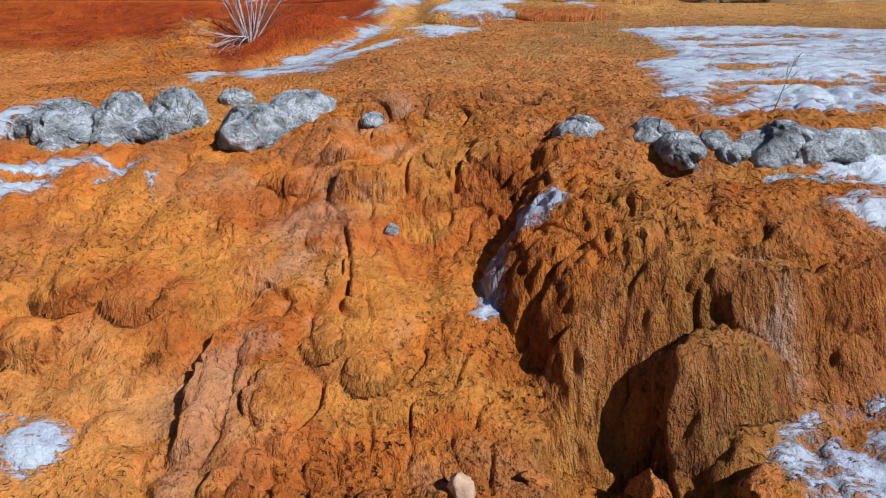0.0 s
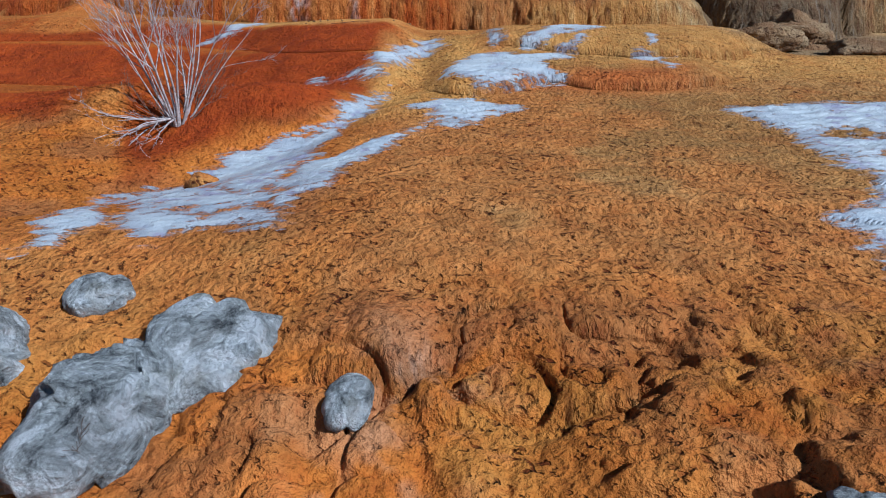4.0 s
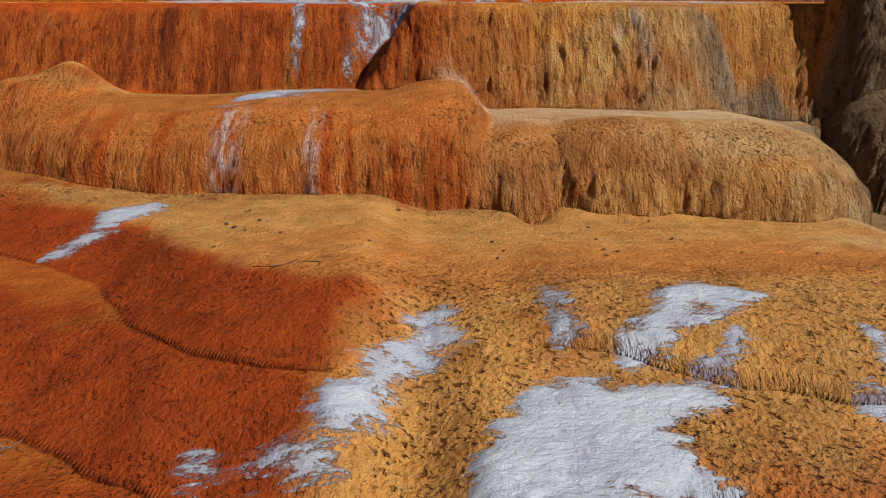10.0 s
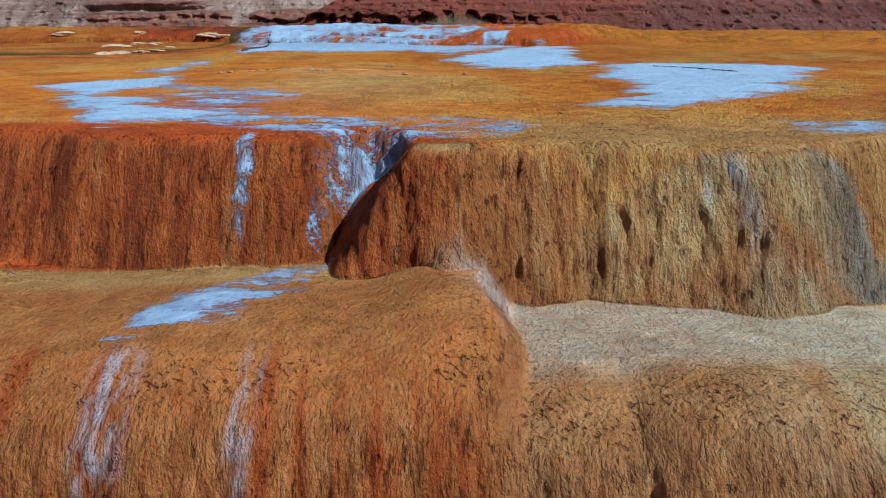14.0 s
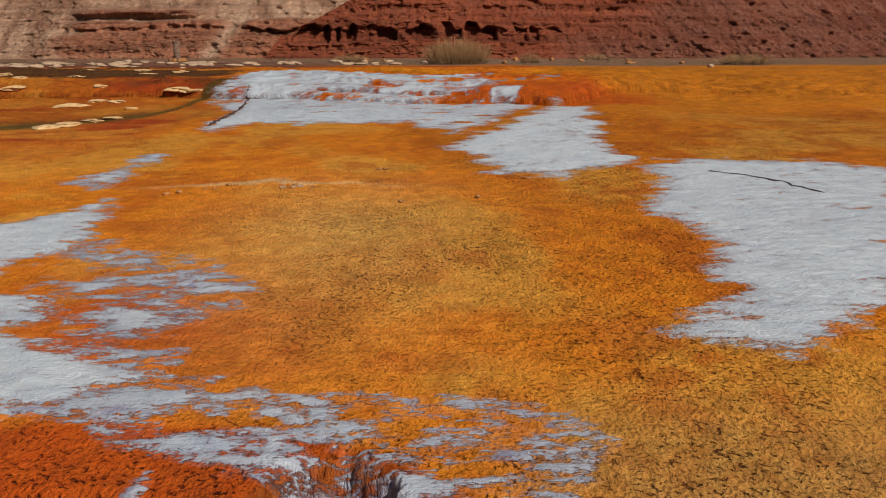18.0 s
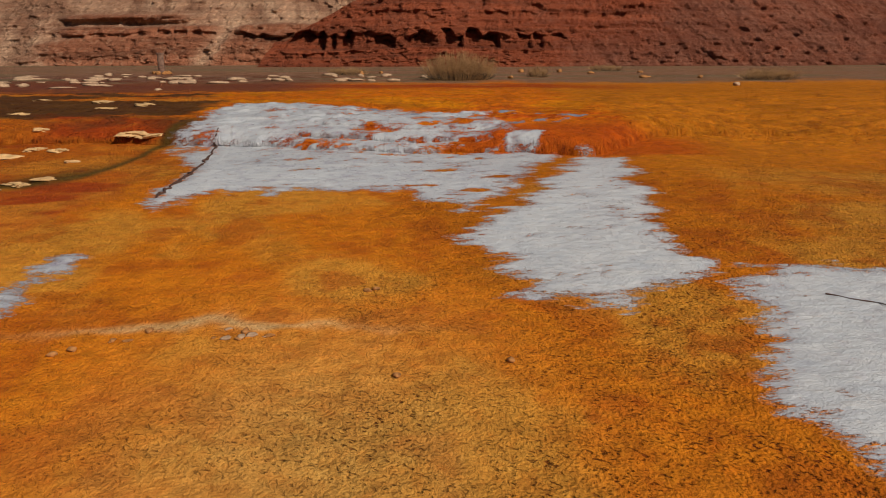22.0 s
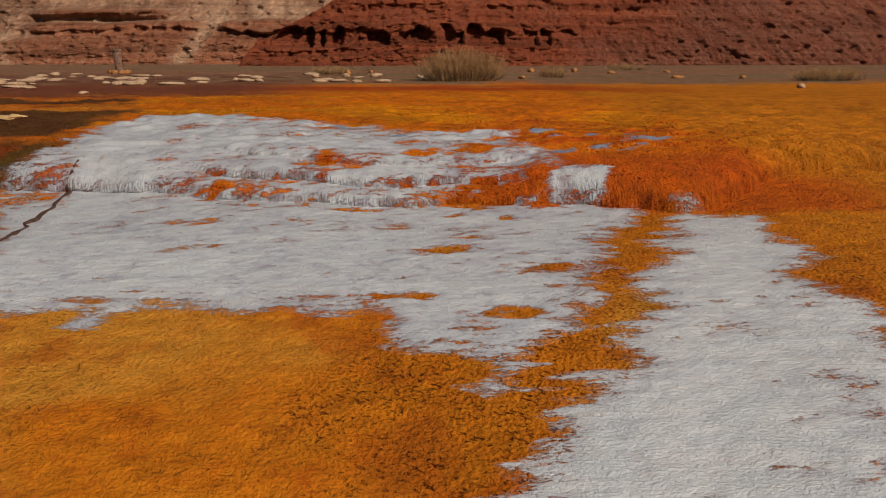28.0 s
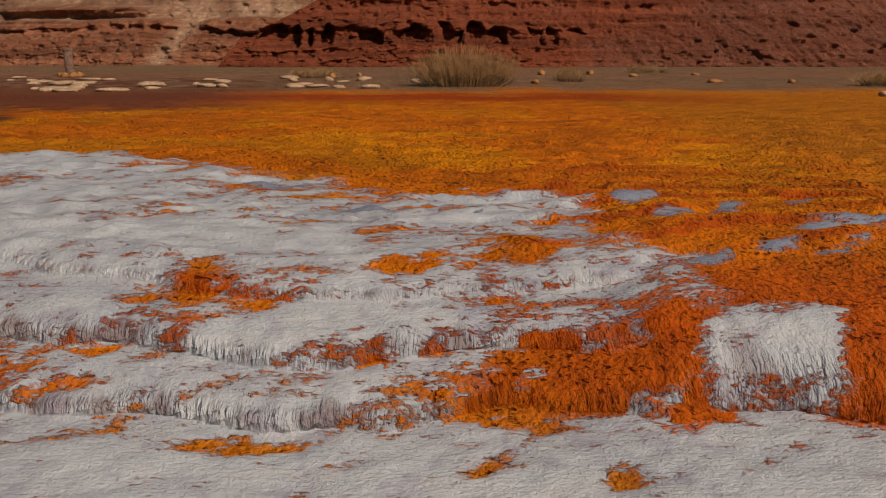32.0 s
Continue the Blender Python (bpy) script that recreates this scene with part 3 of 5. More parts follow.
def colouring(x, y, z, steep):
    """The base colour of the mineral crust, by where it has grown, with shade painted into some places."""
    big, mid, fine = fbm(x * 0.55, y * 0.55, 81), fbm(x * 1.7, y * 1.7, 84), fbm(x * 6, y * 9, 87)
    streak = 0.3 * fbm(x * 2.6 + 0.2 * z, z * 0.35 + 0 * y, 90, 3) + 0.75 * fbm(x * 8.5 + 0.3 * z, z * 0.8, 94, 3)
    c = np.empty((*x.shape, 3))
    c[:] = (0.53, 0.165, 0.020)
    c = lerp(c, (0.42, 0.145, 0.032), ease(-0.1, 0.6, mid))
    c = lerp(c, (0.60, 0.25, 0.05), ease(0.0, 0.6, big) * 0.8)
    c = lerp(c, (0.46, 0.22, 0.08), ease(0.35, 0.8, fbm(x * 2.3, y * 2.3, 96)) * ease(7.5, 6.5, y) * 0.4)
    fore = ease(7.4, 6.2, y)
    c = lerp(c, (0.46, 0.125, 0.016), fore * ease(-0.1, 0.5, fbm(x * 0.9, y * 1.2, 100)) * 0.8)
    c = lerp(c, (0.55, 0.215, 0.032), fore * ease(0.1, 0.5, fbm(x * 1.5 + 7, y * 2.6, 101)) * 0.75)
    # foreground made darker, more so to the right and nearest
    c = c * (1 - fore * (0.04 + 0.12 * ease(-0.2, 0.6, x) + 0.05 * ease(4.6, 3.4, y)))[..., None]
    vein = curve(y, (2.6, -1.2), (3.4, -1.25), (4.0, -1.15), (4.6, -0.95), (5.3, -0.7), (6.2, -0.3))
    c = lerp(c, (0.40, 0.19, 0.085), fore * np.exp(-((x - vein + 0.2 * mid) / 0.28) ** 2) * ease(-0.5, 0.4, fine + mid) * 0.75)
    # the dome: olive brown, with its shading painted in
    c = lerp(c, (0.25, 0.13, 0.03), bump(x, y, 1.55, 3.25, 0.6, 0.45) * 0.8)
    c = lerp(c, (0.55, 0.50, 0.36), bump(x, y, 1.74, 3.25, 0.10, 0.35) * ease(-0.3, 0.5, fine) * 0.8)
    # shadow on the bank at the right, painted as dark brown
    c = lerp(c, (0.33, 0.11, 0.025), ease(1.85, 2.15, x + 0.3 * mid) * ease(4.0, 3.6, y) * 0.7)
    c = lerp(c, (0.36, 0.13, 0.03), fore * ease(0.25, 0.6, fbm(x * 3.1, y * 3.1, 102)) * ease(0.2, 0.7, x) * 0.6)
    c = lerp(c, (0.50, 0.20, 0.048), ease(6.3, 7.4, y) * ease(-1.4, -0.4, x) * 0.85)
    c = lerp(c, (0.44, 0.225, 0.062), ease(6.5, 8, y) * ease(-0.1, 0.7, mid + 0.35 * x - 0.3) * ease(-0.5, 0.5, x) * 0.75)
    c = lerp(c, (0.55, 0.16, 0.03), ease(6.5, 8, y) * ease(0.2, 0.6, big - 0.2 * mid) * ease(11, 10, y) * 0.6)
    bed = curve(x, (-7, 7.6), (-4.5, 8.3), (-3.2, 8.9), (-2.2, 9.6), (-1.3, 10.3), (-0.7, 11.1), (0.5, 12.2))
    crest2 = curve(x, (-7, 15.9), (-4.5, 15.5), (-3.2, 14.75), (-2.2, 13.8), (-1.4, 13.3), (-0.3, 12.95))
    red = ease(0.2, 0.8, y - bed + 0.2 * mid - 1.7 * ease(-2.9, -3.6, x)) * ease(-0.45, -1.0, x + 0.15 * mid) * ease(0.2, -0.15, y - crest2 + 0.12 * mid) * ease(-12, -9, x + mid)
    c = lerp(c, (0.31, 0.050, 0.004), red)
    c = lerp(c, (0.36, 0.076, 0.007), red * ease(0.0, 0.7, big + 0.4 * fine))
    c = lerp(c, (0.40, 0.115, 0.013), red * ease(0.05, 0.008, steep) * ease(11.6, 12.2, y) * 0.7)
    c = lerp(c, (0.57, 0.27, 0.06), ease(0.75, 0.35, np.abs(x + 0.35 - 0.16 * (y - 11.5) + 0.2 * mid)) * ease(9.8, 10.8, y) * ease(13.8, 13.0, y))
    c = lerp(c, (0.52, 0.25, 0.058), ease(11.2, 11.9, y + 0.3 * mid) * ease(0.2, 1.0, x) * 0.9)
    c = lerp(c, (0.37, 0.175, 0.045), ease(8.0, 9.5, y) * ease(11.2, 10.6, y) * ease(0.6, 2.0, x + 0.5 * mid) * 0.8)
    c = lerp(c, (0.46, 0.12, 0.022), bump(x, y, 1.7, 11.25, 1.0, 0.22) * 0.9)
    tread = ease(-0.1, 0.25, y - crest2 + 0.12 * mid) * ease(12.9, 13.3, y)
    c = lerp(c, (0.51, 0.245, 0.058), tread)
    c = lerp(c, (0.50, 0.165, 0.028), tread * ease(14.5, 13.6, y + 0.3 * mid - 0.1 * x) * 0.7)
    c = lerp(c, (0.58, 0.36, 0.13), tread * ease(3.0, 4.2, x + 0.5 * mid))
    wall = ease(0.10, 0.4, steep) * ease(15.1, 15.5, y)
    first = ease(17.5, 17.1, y) * ease(15.25, 15.45, y + 0.0 * x) * ease(0.02, 0.12, steep + 0.2 * ease(15.6, 16.2, y))
    c = lerp(c, (0.49, 0.155, 0.026), first)
    c = lerp(c, (0.42, 0.088, 0.009), first * ease(0.0, 0.7, streak))
    c = lerp(c, (0.50, 0.18, 0.03), first * ease(0.35, 0.9, -streak) * 0.6)
    right = ease(-0.1, 0.3, x - 0.10 * (y - 15.4))
    c = lerp(c, (0.47, 0.20, 0.05), first * right * 0.9)
    c = lerp(c, (0.50, 0.29, 0.10), first * right * ease(1.2, 2.8, x + 0.6 * streak))
    for cx, w in ((-1.62, 0.13), (-2.55, 0.26)):
        c = lerp(c, (0.60, 0.43, 0.33), first * ease(w, w * 0.2, np.abs(x - cx + 0.03 * vnoise(x * 0, z * 1.2, 93))) * ease(-0.5, 0.6, fbm(x * 19, z * 7, 95)) * ease(0.01, 0.12, steep) * 0.75)
    c = lerp(c, (0.72, 0.56, 0.38), bump(x, y, 0.1, 17.2, 0.3, 0.35) * 0.6)
    c = lerp(c, (0.43, 0.15, 0.026), ease(15.9, 16.4, y) * ease(17.6, 17.3, y) * ease(0.12, 0.05, steep) * ease(0.3, -0.2, x) * 0.8)
    c = lerp(c, (0.56, 0.40, 0.22), ease(16.0, 16.5, y) * ease(17.6, 17.3, y) * ease(0.12, 0.05, steep) * ease(0.0, 0.5, x) * ease(5, 4, x) * 0.7)
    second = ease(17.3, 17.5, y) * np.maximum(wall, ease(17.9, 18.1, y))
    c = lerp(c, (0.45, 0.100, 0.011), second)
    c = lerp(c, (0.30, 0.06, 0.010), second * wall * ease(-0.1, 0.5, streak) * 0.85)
    c = lerp(c, (0.46, 0.155, 0.026), second * ease(-0.6, 0.2, x))
    c = lerp(c, (0.58, 0.31, 0.085), second * ease(0.4, 1.7, x + 0.5 * streak))
    c = lerp(c, (0.68, 0.62, 0.50), second * ease(0.3, 0.05, np.abs(x - 2.15 + 0.3 * (z - 3.0))) * ease(-0.3, 0.4, streak + 0.5 * fine) * 0.55)
    c = lerp(c, (0.66, 0.60, 0.52), second * ease(0.18, 0.03, np.abs(x + 0.08)) * ease(2.75, 2.4, z) * ease(-0.3, 0.4, fine + streak) * 0.7)
    # olive right end of the wall, the shade there painted in
    c = lerp(c, (0.30, 0.20, 0.10), second * ease(2.6, 3.4, x) * ease(9, 7, x))
    c = lerp(c, (0.54, 0.26, 0.055), second * ease(0.4, 0.9, -streak) * 0.3)
    c = lerp(c, (0.52, 0.085, 0.005), second * (1 - wall) * ease(0.2, -0.8, x))
    lip = curve(x, (-6, 19.4), (-4, 19.3), (-1.7, 19.2), (-1.2, 19.1), (-0.6, 18.7), (0.5, 18.05), (3, 17.9), (9, 17.9)) + 0.12 * mid
    # pit and dome at the right: brown, their shadow painted in dark
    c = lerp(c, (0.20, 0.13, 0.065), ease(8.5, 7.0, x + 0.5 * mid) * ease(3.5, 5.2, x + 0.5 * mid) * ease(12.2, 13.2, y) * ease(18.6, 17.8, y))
    top = ease(-0.12, 0.12, y - lip)
    c = lerp(c, (0.70, 0.205, 0.008), top)
    c = lerp(c, (0.70, 0.28, 0.028), top * ease(-0.1, 0.6, big))
    c = lerp(c, (0.52, 0.115, 0.006), top * ease(0.1, 0.7, mid) * 0.6)
    c = lerp(c, (0.50, 0.075, 0.005), top * bump(x, y, -3.2, 20.8, 1.6, 1.4) * ease(-0.6, 0.2, mid + 0.6))
    c = lerp(c, (0.66, 0.34, 0.075), top * bump(x, y, -1.6, 23.2, 1.6, 2.6) * 0.8)
    c = lerp(c, (0.52, 0.26, 0.06), top * ease(20.0, 18.4, y) * ease(-0.5, 1.0, x) * 0.8)
    c = lerp(c, (0.68, 0.46, 0.20), bump(x, y + 0.25 * mid, -2.9, 25.75, 1.5, 0.14) * 0.8)
    c = c * (1 - 0.16 * ease(25, 29, y) * ease(34.8, 34.0, y))[..., None]
    back = ease(34.6, 35.4, y)
    c = lerp(c, (0.70, 0.175, 0.003), back)
    c = lerp(c, (0.72, 0.235, 0.004), back * ease(0.0, 0.6, big + 0.5 * fbm(x * 0.25, y * 1.3, 97)))
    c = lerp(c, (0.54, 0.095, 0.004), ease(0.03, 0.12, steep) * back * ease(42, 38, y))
    c = lerp(c, (0.50, 0.11, 0.008), back * ease(0.35, 0.7, fbm(x * 0.12, y * 0.9, 98)) * ease(40, 46, y))
    c = lerp(c, (0.60, 0.19, 0.008), ease(3.6, 5.0, x + 0.3 * mid) * ease(29, 32, y - 0.4 * x))
    c = lerp(c, (0.56, 0.095, 0.004), ease(34.3, 34.7, y + 0.1 * mid) * ease(36.5, 35.6, y) * ease(-0.5, 0.6, x) * ease(7, 5, x) * 0.85)
    c = c * (1 - 0.22 * ease(36, 38, y) * ease(-0.05, 0.45, fbm(x * 1.1, y * 4.5, 133)) * ease(60, 50, y))[..., None]
    edge = curve(y, (26, -7.5), (30, -6.6), (34, -6.3), (36, -6.3), (38, -6.8), (42, -7.4), (46, -9.0), (52, -13), (60, -20))
    pond = ease(0.25, -0.5, x - edge + 0.4 * mid) * ease(27, 29.5, y)
    wet = fbm(x * 0.35, y * 0.8, 131)
    c = lerp(c, (0.50, 0.125, 0.008), pond)
    c = lerp(c, (0.36, 0.05, 0.006), pond * ease(-0.1, 0.4, wet) * 0.9)
    c = lerp(c, (0.62, 0.22, 0.02), pond * ease(0.0, 0.5, fbm(x * 0.5, y * 1.1, 132)) * 0.8)
    ring = curve(x, (-16, 30.6), (-12, 30.9), (-9.8, 31.5), (-8.3, 32.6), (-7.4, 34.0), (-7.2, 35.2), (-6, 36.5)) + 0.25 * mid
    c = lerp(c, (0.075, 0.055, 0.010), ease(27, 29, y) * ease(-5.6, -7.0, x) * np.exp(-np.where(y > ring, (y - ring) / 0.9, (y - ring) / 0.55) ** 2) * 0.92)
    c = lerp(c, (0.085, 0.04, 0.012), pond * ease(36.6, 38.0, y + 0.8 * mid) * ease(52, 46, y) * ease(-0.4, 0.1, wet + 0.1) * 0.92)
    desert = ease(56.0, 61.0, y + 2.0 * big - 0.10 * np.abs(x))
    c = lerp(c, (0.40, 0.055, 0.006), bump(0 * x, y + 1.0 * big - 0.06 * np.abs(x), 0, 54.2, 1, 2.2) * ease(14, 4, x) * 0.95)
    c = lerp(c, (0.27, 0.135, 0.066), desert)
    c = lerp(c, (0.17, 0.055, 0.028), ease(-3, -9, x + 0.06 * (y - 50)) * ease(46, 51, y + 1.5 * mid) * ease(74, 66, y + 3 * big) * 0.9)
    c = lerp(c, (0.30, 0.16, 0.10), desert * ease(0.0, 0.6, mid))
    c = lerp(c, (0.20, 0.15, 0.075), desert * ease(0.0, 0.5, fbm(x * 0.06, y * 0.5, 99)) * 0.8)
    return np.clip(c * (1 + 0.16 * fine[..., None]), 0.005, 0.9)


def knobbly(x, y, steep):
    """How rough the crust has grown, 0 smooth to 1."""
    n = fbm(x * 0.8, y * 0.8, 121)
    r = 0.65 + 0.4 * ease(-0.2, 0.5, n)
    r = r + 0.35 * ease(6.4, 7.6, y) * ease(-1.2, -0.3, x) * ease(12.5, 11.0, y)
    r = r * (1 - 0.55 * ease(10, 11, y) * ease(-0.5, -1.0, x) * ease(15.3, 14.9, y))
    r = r * (1 - 0.82 * ease(13.0, 13.8, y) * ease(15.5, 15.2, y) * ease(0.1, 0.05, steep))
    r = r * (1 - 0.7 * ease(15.8, 16.3, y) * ease(18.0, 17.6, y))
    wall = ease(0.1, 0.3, steep) * ease(14.8, 15.3, y)
    r = r * (1 - wall) + wall * (0.65 + 0.4 * ease(-0.3, 1.2, x) + 0.25 * n)
    r = r * (1 - 0.72 * ease(18.6, 19.6, y) * ease(0.8, -1.8, x + 0.9 * n) * ease(34, 31, y))
    r = r * (1 - 0.65 * ease(6.6, 5.6, y) * ease(0.1, -0.7, x + 0.5 * n))
    return np.clip(r, 0.08, 1.1)


def grid_mesh(name, p, tint, keep=None, wall=None, cover=None, under=None, rough=None):
    """A mesh from a grid of places, with its colours; keep: which of its faces."""
    r, k = p.shape[:2]
    idx = np.arange(r * k).reshape(r, k)
    quads = np.stack([idx[:-1, :-1], idx[:-1, 1:], idx[1:, 1:], idx[1:, :-1]], -1)
    quads = quads[keep] if keep is not None else quads.reshape(-1, 4)
    used, quads = np.unique(quads, return_inverse=True)
    quads = quads.reshape(-1, 4)
    me = bpy.data.meshes.new(name)
    me.vertices.add(len(used))
    me.vertices.foreach_set("co", p.reshape(-1, 3)[used].astype(np.float32).ravel())
    me.loops.add(quads.size)
    me.loops.foreach_set("vertex_index", quads.astype(np.int32).ravel())
    me.polygons.add(len(quads))
    me.polygons.foreach_set("loop_start", np.arange(0, quads.size, 4, dtype=np.int32))
    me.update(calc_edges=True)
    me.polygons.foreach_set("use_smooth", np.ones(len(quads), bool))
    a = me.attributes.new("tint", "FLOAT_COLOR", "POINT")
    rgba = np.ones((len(used), 4), np.float32)
    rgba[:, :3] = tint.reshape(-1, 3)[used]
    a.data.foreach_set("color", rgba.ravel())
    for key, value in (("wall", wall), ("cover", cover), ("rough", rough)):
        if value is not None:
            me.attributes.new(key, "FLOAT", "POINT").data.foreach_set("value", value.reshape(-1)[used].astype(np.float32))
    if under is not None:
        rgba[:, :3] = under.reshape(-1, 3)[used]
        me.attributes.new("under", "FLOAT_COLOR", "POINT").data.foreach_set("color", rgba.ravel())
    return me


GX, GY = sheet(COLS)
GP, GN, GS = skin(GX, GY)
GR = knobbly(GX, GY, GS)
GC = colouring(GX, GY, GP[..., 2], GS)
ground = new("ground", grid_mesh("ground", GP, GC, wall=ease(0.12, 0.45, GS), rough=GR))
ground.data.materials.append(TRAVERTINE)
tagged(ground, "terraced orange and ochre travertine ground running out to dusty desert", "ground", kind="structure")

# ---- white mineral crusts: thin sheets that lie on the ground ----
def within(x, y, outline):
    """How far (x, y) lies inside an outline, in metres; negative outside it."""
    q = np.array(outline, float)
    best, inside = np.full(x.shape, 1e9), np.zeros(x.shape, bool)
    for (ax, ay), (bx, by) in zip(q, np.roll(q, -1, 0)):
        ex, ey = bx - ax, by - ay
        t = np.clip(((x - ax) * ex + (y - ay) * ey) / (ex * ex + ey * ey + 1e-9), 0, 1)
        best = np.minimum(best, np.hypot(x - ax - t * ex, y - ay - t * ey))
        cross = (ay > y) != (by > y)
        inside ^= cross & (x < ex * (y - ay) / (by - ay + 1e-12) + ax)
    return np.where(inside, best, -best)


SHEETS = []


def crust(label, ragged, flecked, violet, *outline, gaps=()):
    """One crust: ragged, the unevenness of its rim in metres; flecked, how far the ground shows through; violet, how thin and wet it is."""
    q = np.array(outline)
    far = 2 * ragged + 0.1
    hit = (GX > q[:, 0].min() - far) & (GX < q[:, 0].max() + far) & (GY > q[:, 1].min() - far) & (GY < q[:, 1].max() + far)
    rows, cols = np.nonzero(hit.any(1))[0], np.nonzero(hit.any(0))[0]
    part = np.s_[max(rows[0] - 1, 0):rows[-1] + 2, max(cols[0] - 1, 0):cols[-1] + 2]
    x, y, p, n, steep = GX[part], GY[part], GP[part], GN[part], GS[part]
    k = 200 + 7 * len(SHEETS)
    f = 0.8 / (ragged + 0.04)
    m = within(x, y, outline) + ragged * (0.9 * vnoise(x * f * 0.25, y * f * 0.6, k) + 0.7 * vnoise(x * f * 0.7, y * f * 2.4, k + 1) + 0.35 * vnoise(x * f * 2, y * f * 6, k + 2))
    slant = 0.28 if q[:, 1].mean() > 27 else 0.0
    speck = 0.6 * fbm(x * 1.3 + 4, (y - slant * x) * 2.6, k + 3) + 0.5 * fbm(x * 4.5, (y - slant * x) * 11, k + 4)
    worn = flecked + 0.32 * ease(34.6, 35.2, y) * ease(37.0, 36.0, y) + 0.45 * ease(36.4, 38.5, y) * ease(-5.0, -1.0, x)
    m = np.minimum(m, 1.1 * (1.25 - 1.15 * worn - speck) * (0.03 + ragged))
    if gaps:
        torn = 0.7 * fbm(x * 3.0 + y, (y - slant * x) * 7, k + 14) + 0.45 * fbm(x * 9 + 3 * y, (y - slant * x) * 18, k + 17, 2)
    for gx, gy, rx, ry in gaps:
        u = np.hypot((x - gx - 0.5 * (y - gy)) / rx, (y - gy) / ry) + torn
        m = np.minimum(m, (u - 0.9) * (0.06 + ragged))
    cover = m / (ragged + 0.03)
    lump = 0.004 * vnoise(x * 9, y * 16, k + 5) + 0.004 * vnoise(x * 22, y * 40, k + 6)
    lift = 0.004 + np.clip(cover * 0.01, -0.03, 0.004) + np.clip(cover, 0, 1) * (lump + 0.010) * (1 + 0.6 * ease(0.1, 0.4, steep))
    lift = np.where(cover < -1.1, -0.012, lift)
    tint = np.empty((*x.shape, 3))
    tint[:] = (0.60, 0.635, 0.64)
    tint = lerp(tint, (0.40, 0.40, 0.44), ease(1.2, 0.1, cover) * min(1, 0.35 + 0.4 * violet))
    tint = lerp(tint, (0.39, 0.425, 0.47), np.clip(0.30 * violet * (0.8 + fbm(x * 2, y * 4, k + 8)), 0, 0.85))
    tint = lerp(tint, (0.22, 0.13, 0.12), ease(0.25, 0.75, fbm(x * 7, p[..., 2] * 3, k + 9) * 0.8 + ease(0.15, 0.5, steep) * 0.5) * ease(0.08, 0.3, steep) * min(0.8, 1.6 * violet))
    # puddles: the sky's reflection painted in as blue-grey
    tint = lerp(tint, (0.20, 0.235, 0.31), np.full(x.shape, 0.85 if violet > 1.55 and ragged < 0.1 else 0.0))
    tint = tint * (1 - 0.16 * ease(16.5, 15.5, y) - 0.10 * ease(32, 35, y))[..., None]
    vein = ease(0.72, 0.95, 1 - np.abs(fbm(x * 3.6 + y, y * 3.6, k + 10))) * ease(-0.2, 0.5, fbm(x * 5, y * 6, k + 12)) * 0.9 * min(1, violet * 1.2)
    tint = lerp(tint, (0.30, 0.28, 0.36), vein)
    keep = cover > -1.3
    keep = keep[:-1, :-1] | keep[1:, :-1] | keep[:-1, 1:] | keep[1:, 1:]
    ob = new("mineral_crust", grid_mesh("mineral_crust", p + n * lift[..., None], tint, keep, ease(0.12, 0.45, steep), np.clip(cover, -3, 3), GC[part], GR[part]))
    ob.data.materials.append(CRUST)
    SHEETS.append(tagged(ob, label, "mineral crust", "white mineral crusts"))


crust("white foaming mineral crust along a rushing rill", 0.10, 0.45, 1.0,
      (-2.45, 9.48), (-2.38, 9.71), (-2.12, 9.96), (-1.74, 10.09), (-1.58, 10.29), (-1.28, 10.58), (-1.16, 11.06), (-0.79, 11.37), (-0.74, 11.23), (-0.93, 10.69), (-1.15, 10.29), (-1.23, 9.77), (-1.30, 9.33), (-1.32, 9.09), (-1.50, 8.78), (-1.39, 8.21), (-1.58, 8.29), (-1.87, 8.63))
crust("narrow white mineral arm of the rill", 0.07, 0.45, 0.8,
      (-1.39, 8.17), (-1.46, 8.66), (-1.31, 9.05), (-1.05, 9.11), (-0.88, 9.43), (-0.64, 9.55), (-0.46, 9.83), (-0.32, 10.02), (-0.38, 9.71), (-0.60, 9.43), (-0.78, 9.14), (-0.90, 8.77), (-1.00, 8.48), (-1.07, 8.32), (-1.17, 8.31), (-1.23, 8.24), (-1.22, 7.95), (-1.31, 7.97))
crust("broad white mineral fan at the foot of the rill", 0.12, 0.45, 1.0,
      (-2.94, 9.07), (-2.71, 9.28), (-2.44, 9.51), (-1.89, 8.67), (-1.60, 8.36), (-1.39, 8.26), (-1.30, 7.97), (-1.23, 7.92), (-1.24, 7.70), (-1.42, 7.71), (-1.59, 7.74), (-1.76, 7.70), (-2.08, 7.65))
crust("thin white mineral tail spilling beside grey boulders", 0.08, 0.20, 0.5,
      (-3.01, 7.46), (-2.72, 7.60), (-2.81, 7.86), (-3.03, 9.07), (-2.38, 7.96), (-2.55, 7.63), (-2.67, 7.57))
crust("lilac-white mineral tongue on the ochre slope", 0.12, 0.55, 0.8,
      (-1.81, 11.81), (-1.71, 11.87), (-1.33, 11.84), (-1.00, 11.85), (-0.96, 12.18), (-0.71, 12.43), (-0.51, 12.63), (-0.47, 12.90), (-0.25, 13.07), (-0.24, 12.64), (-0.47, 12.44), (-0.69, 12.11), (-0.77, 11.70), (-0.93, 11.58), (-1.22, 11.64), (-1.59, 11.68))
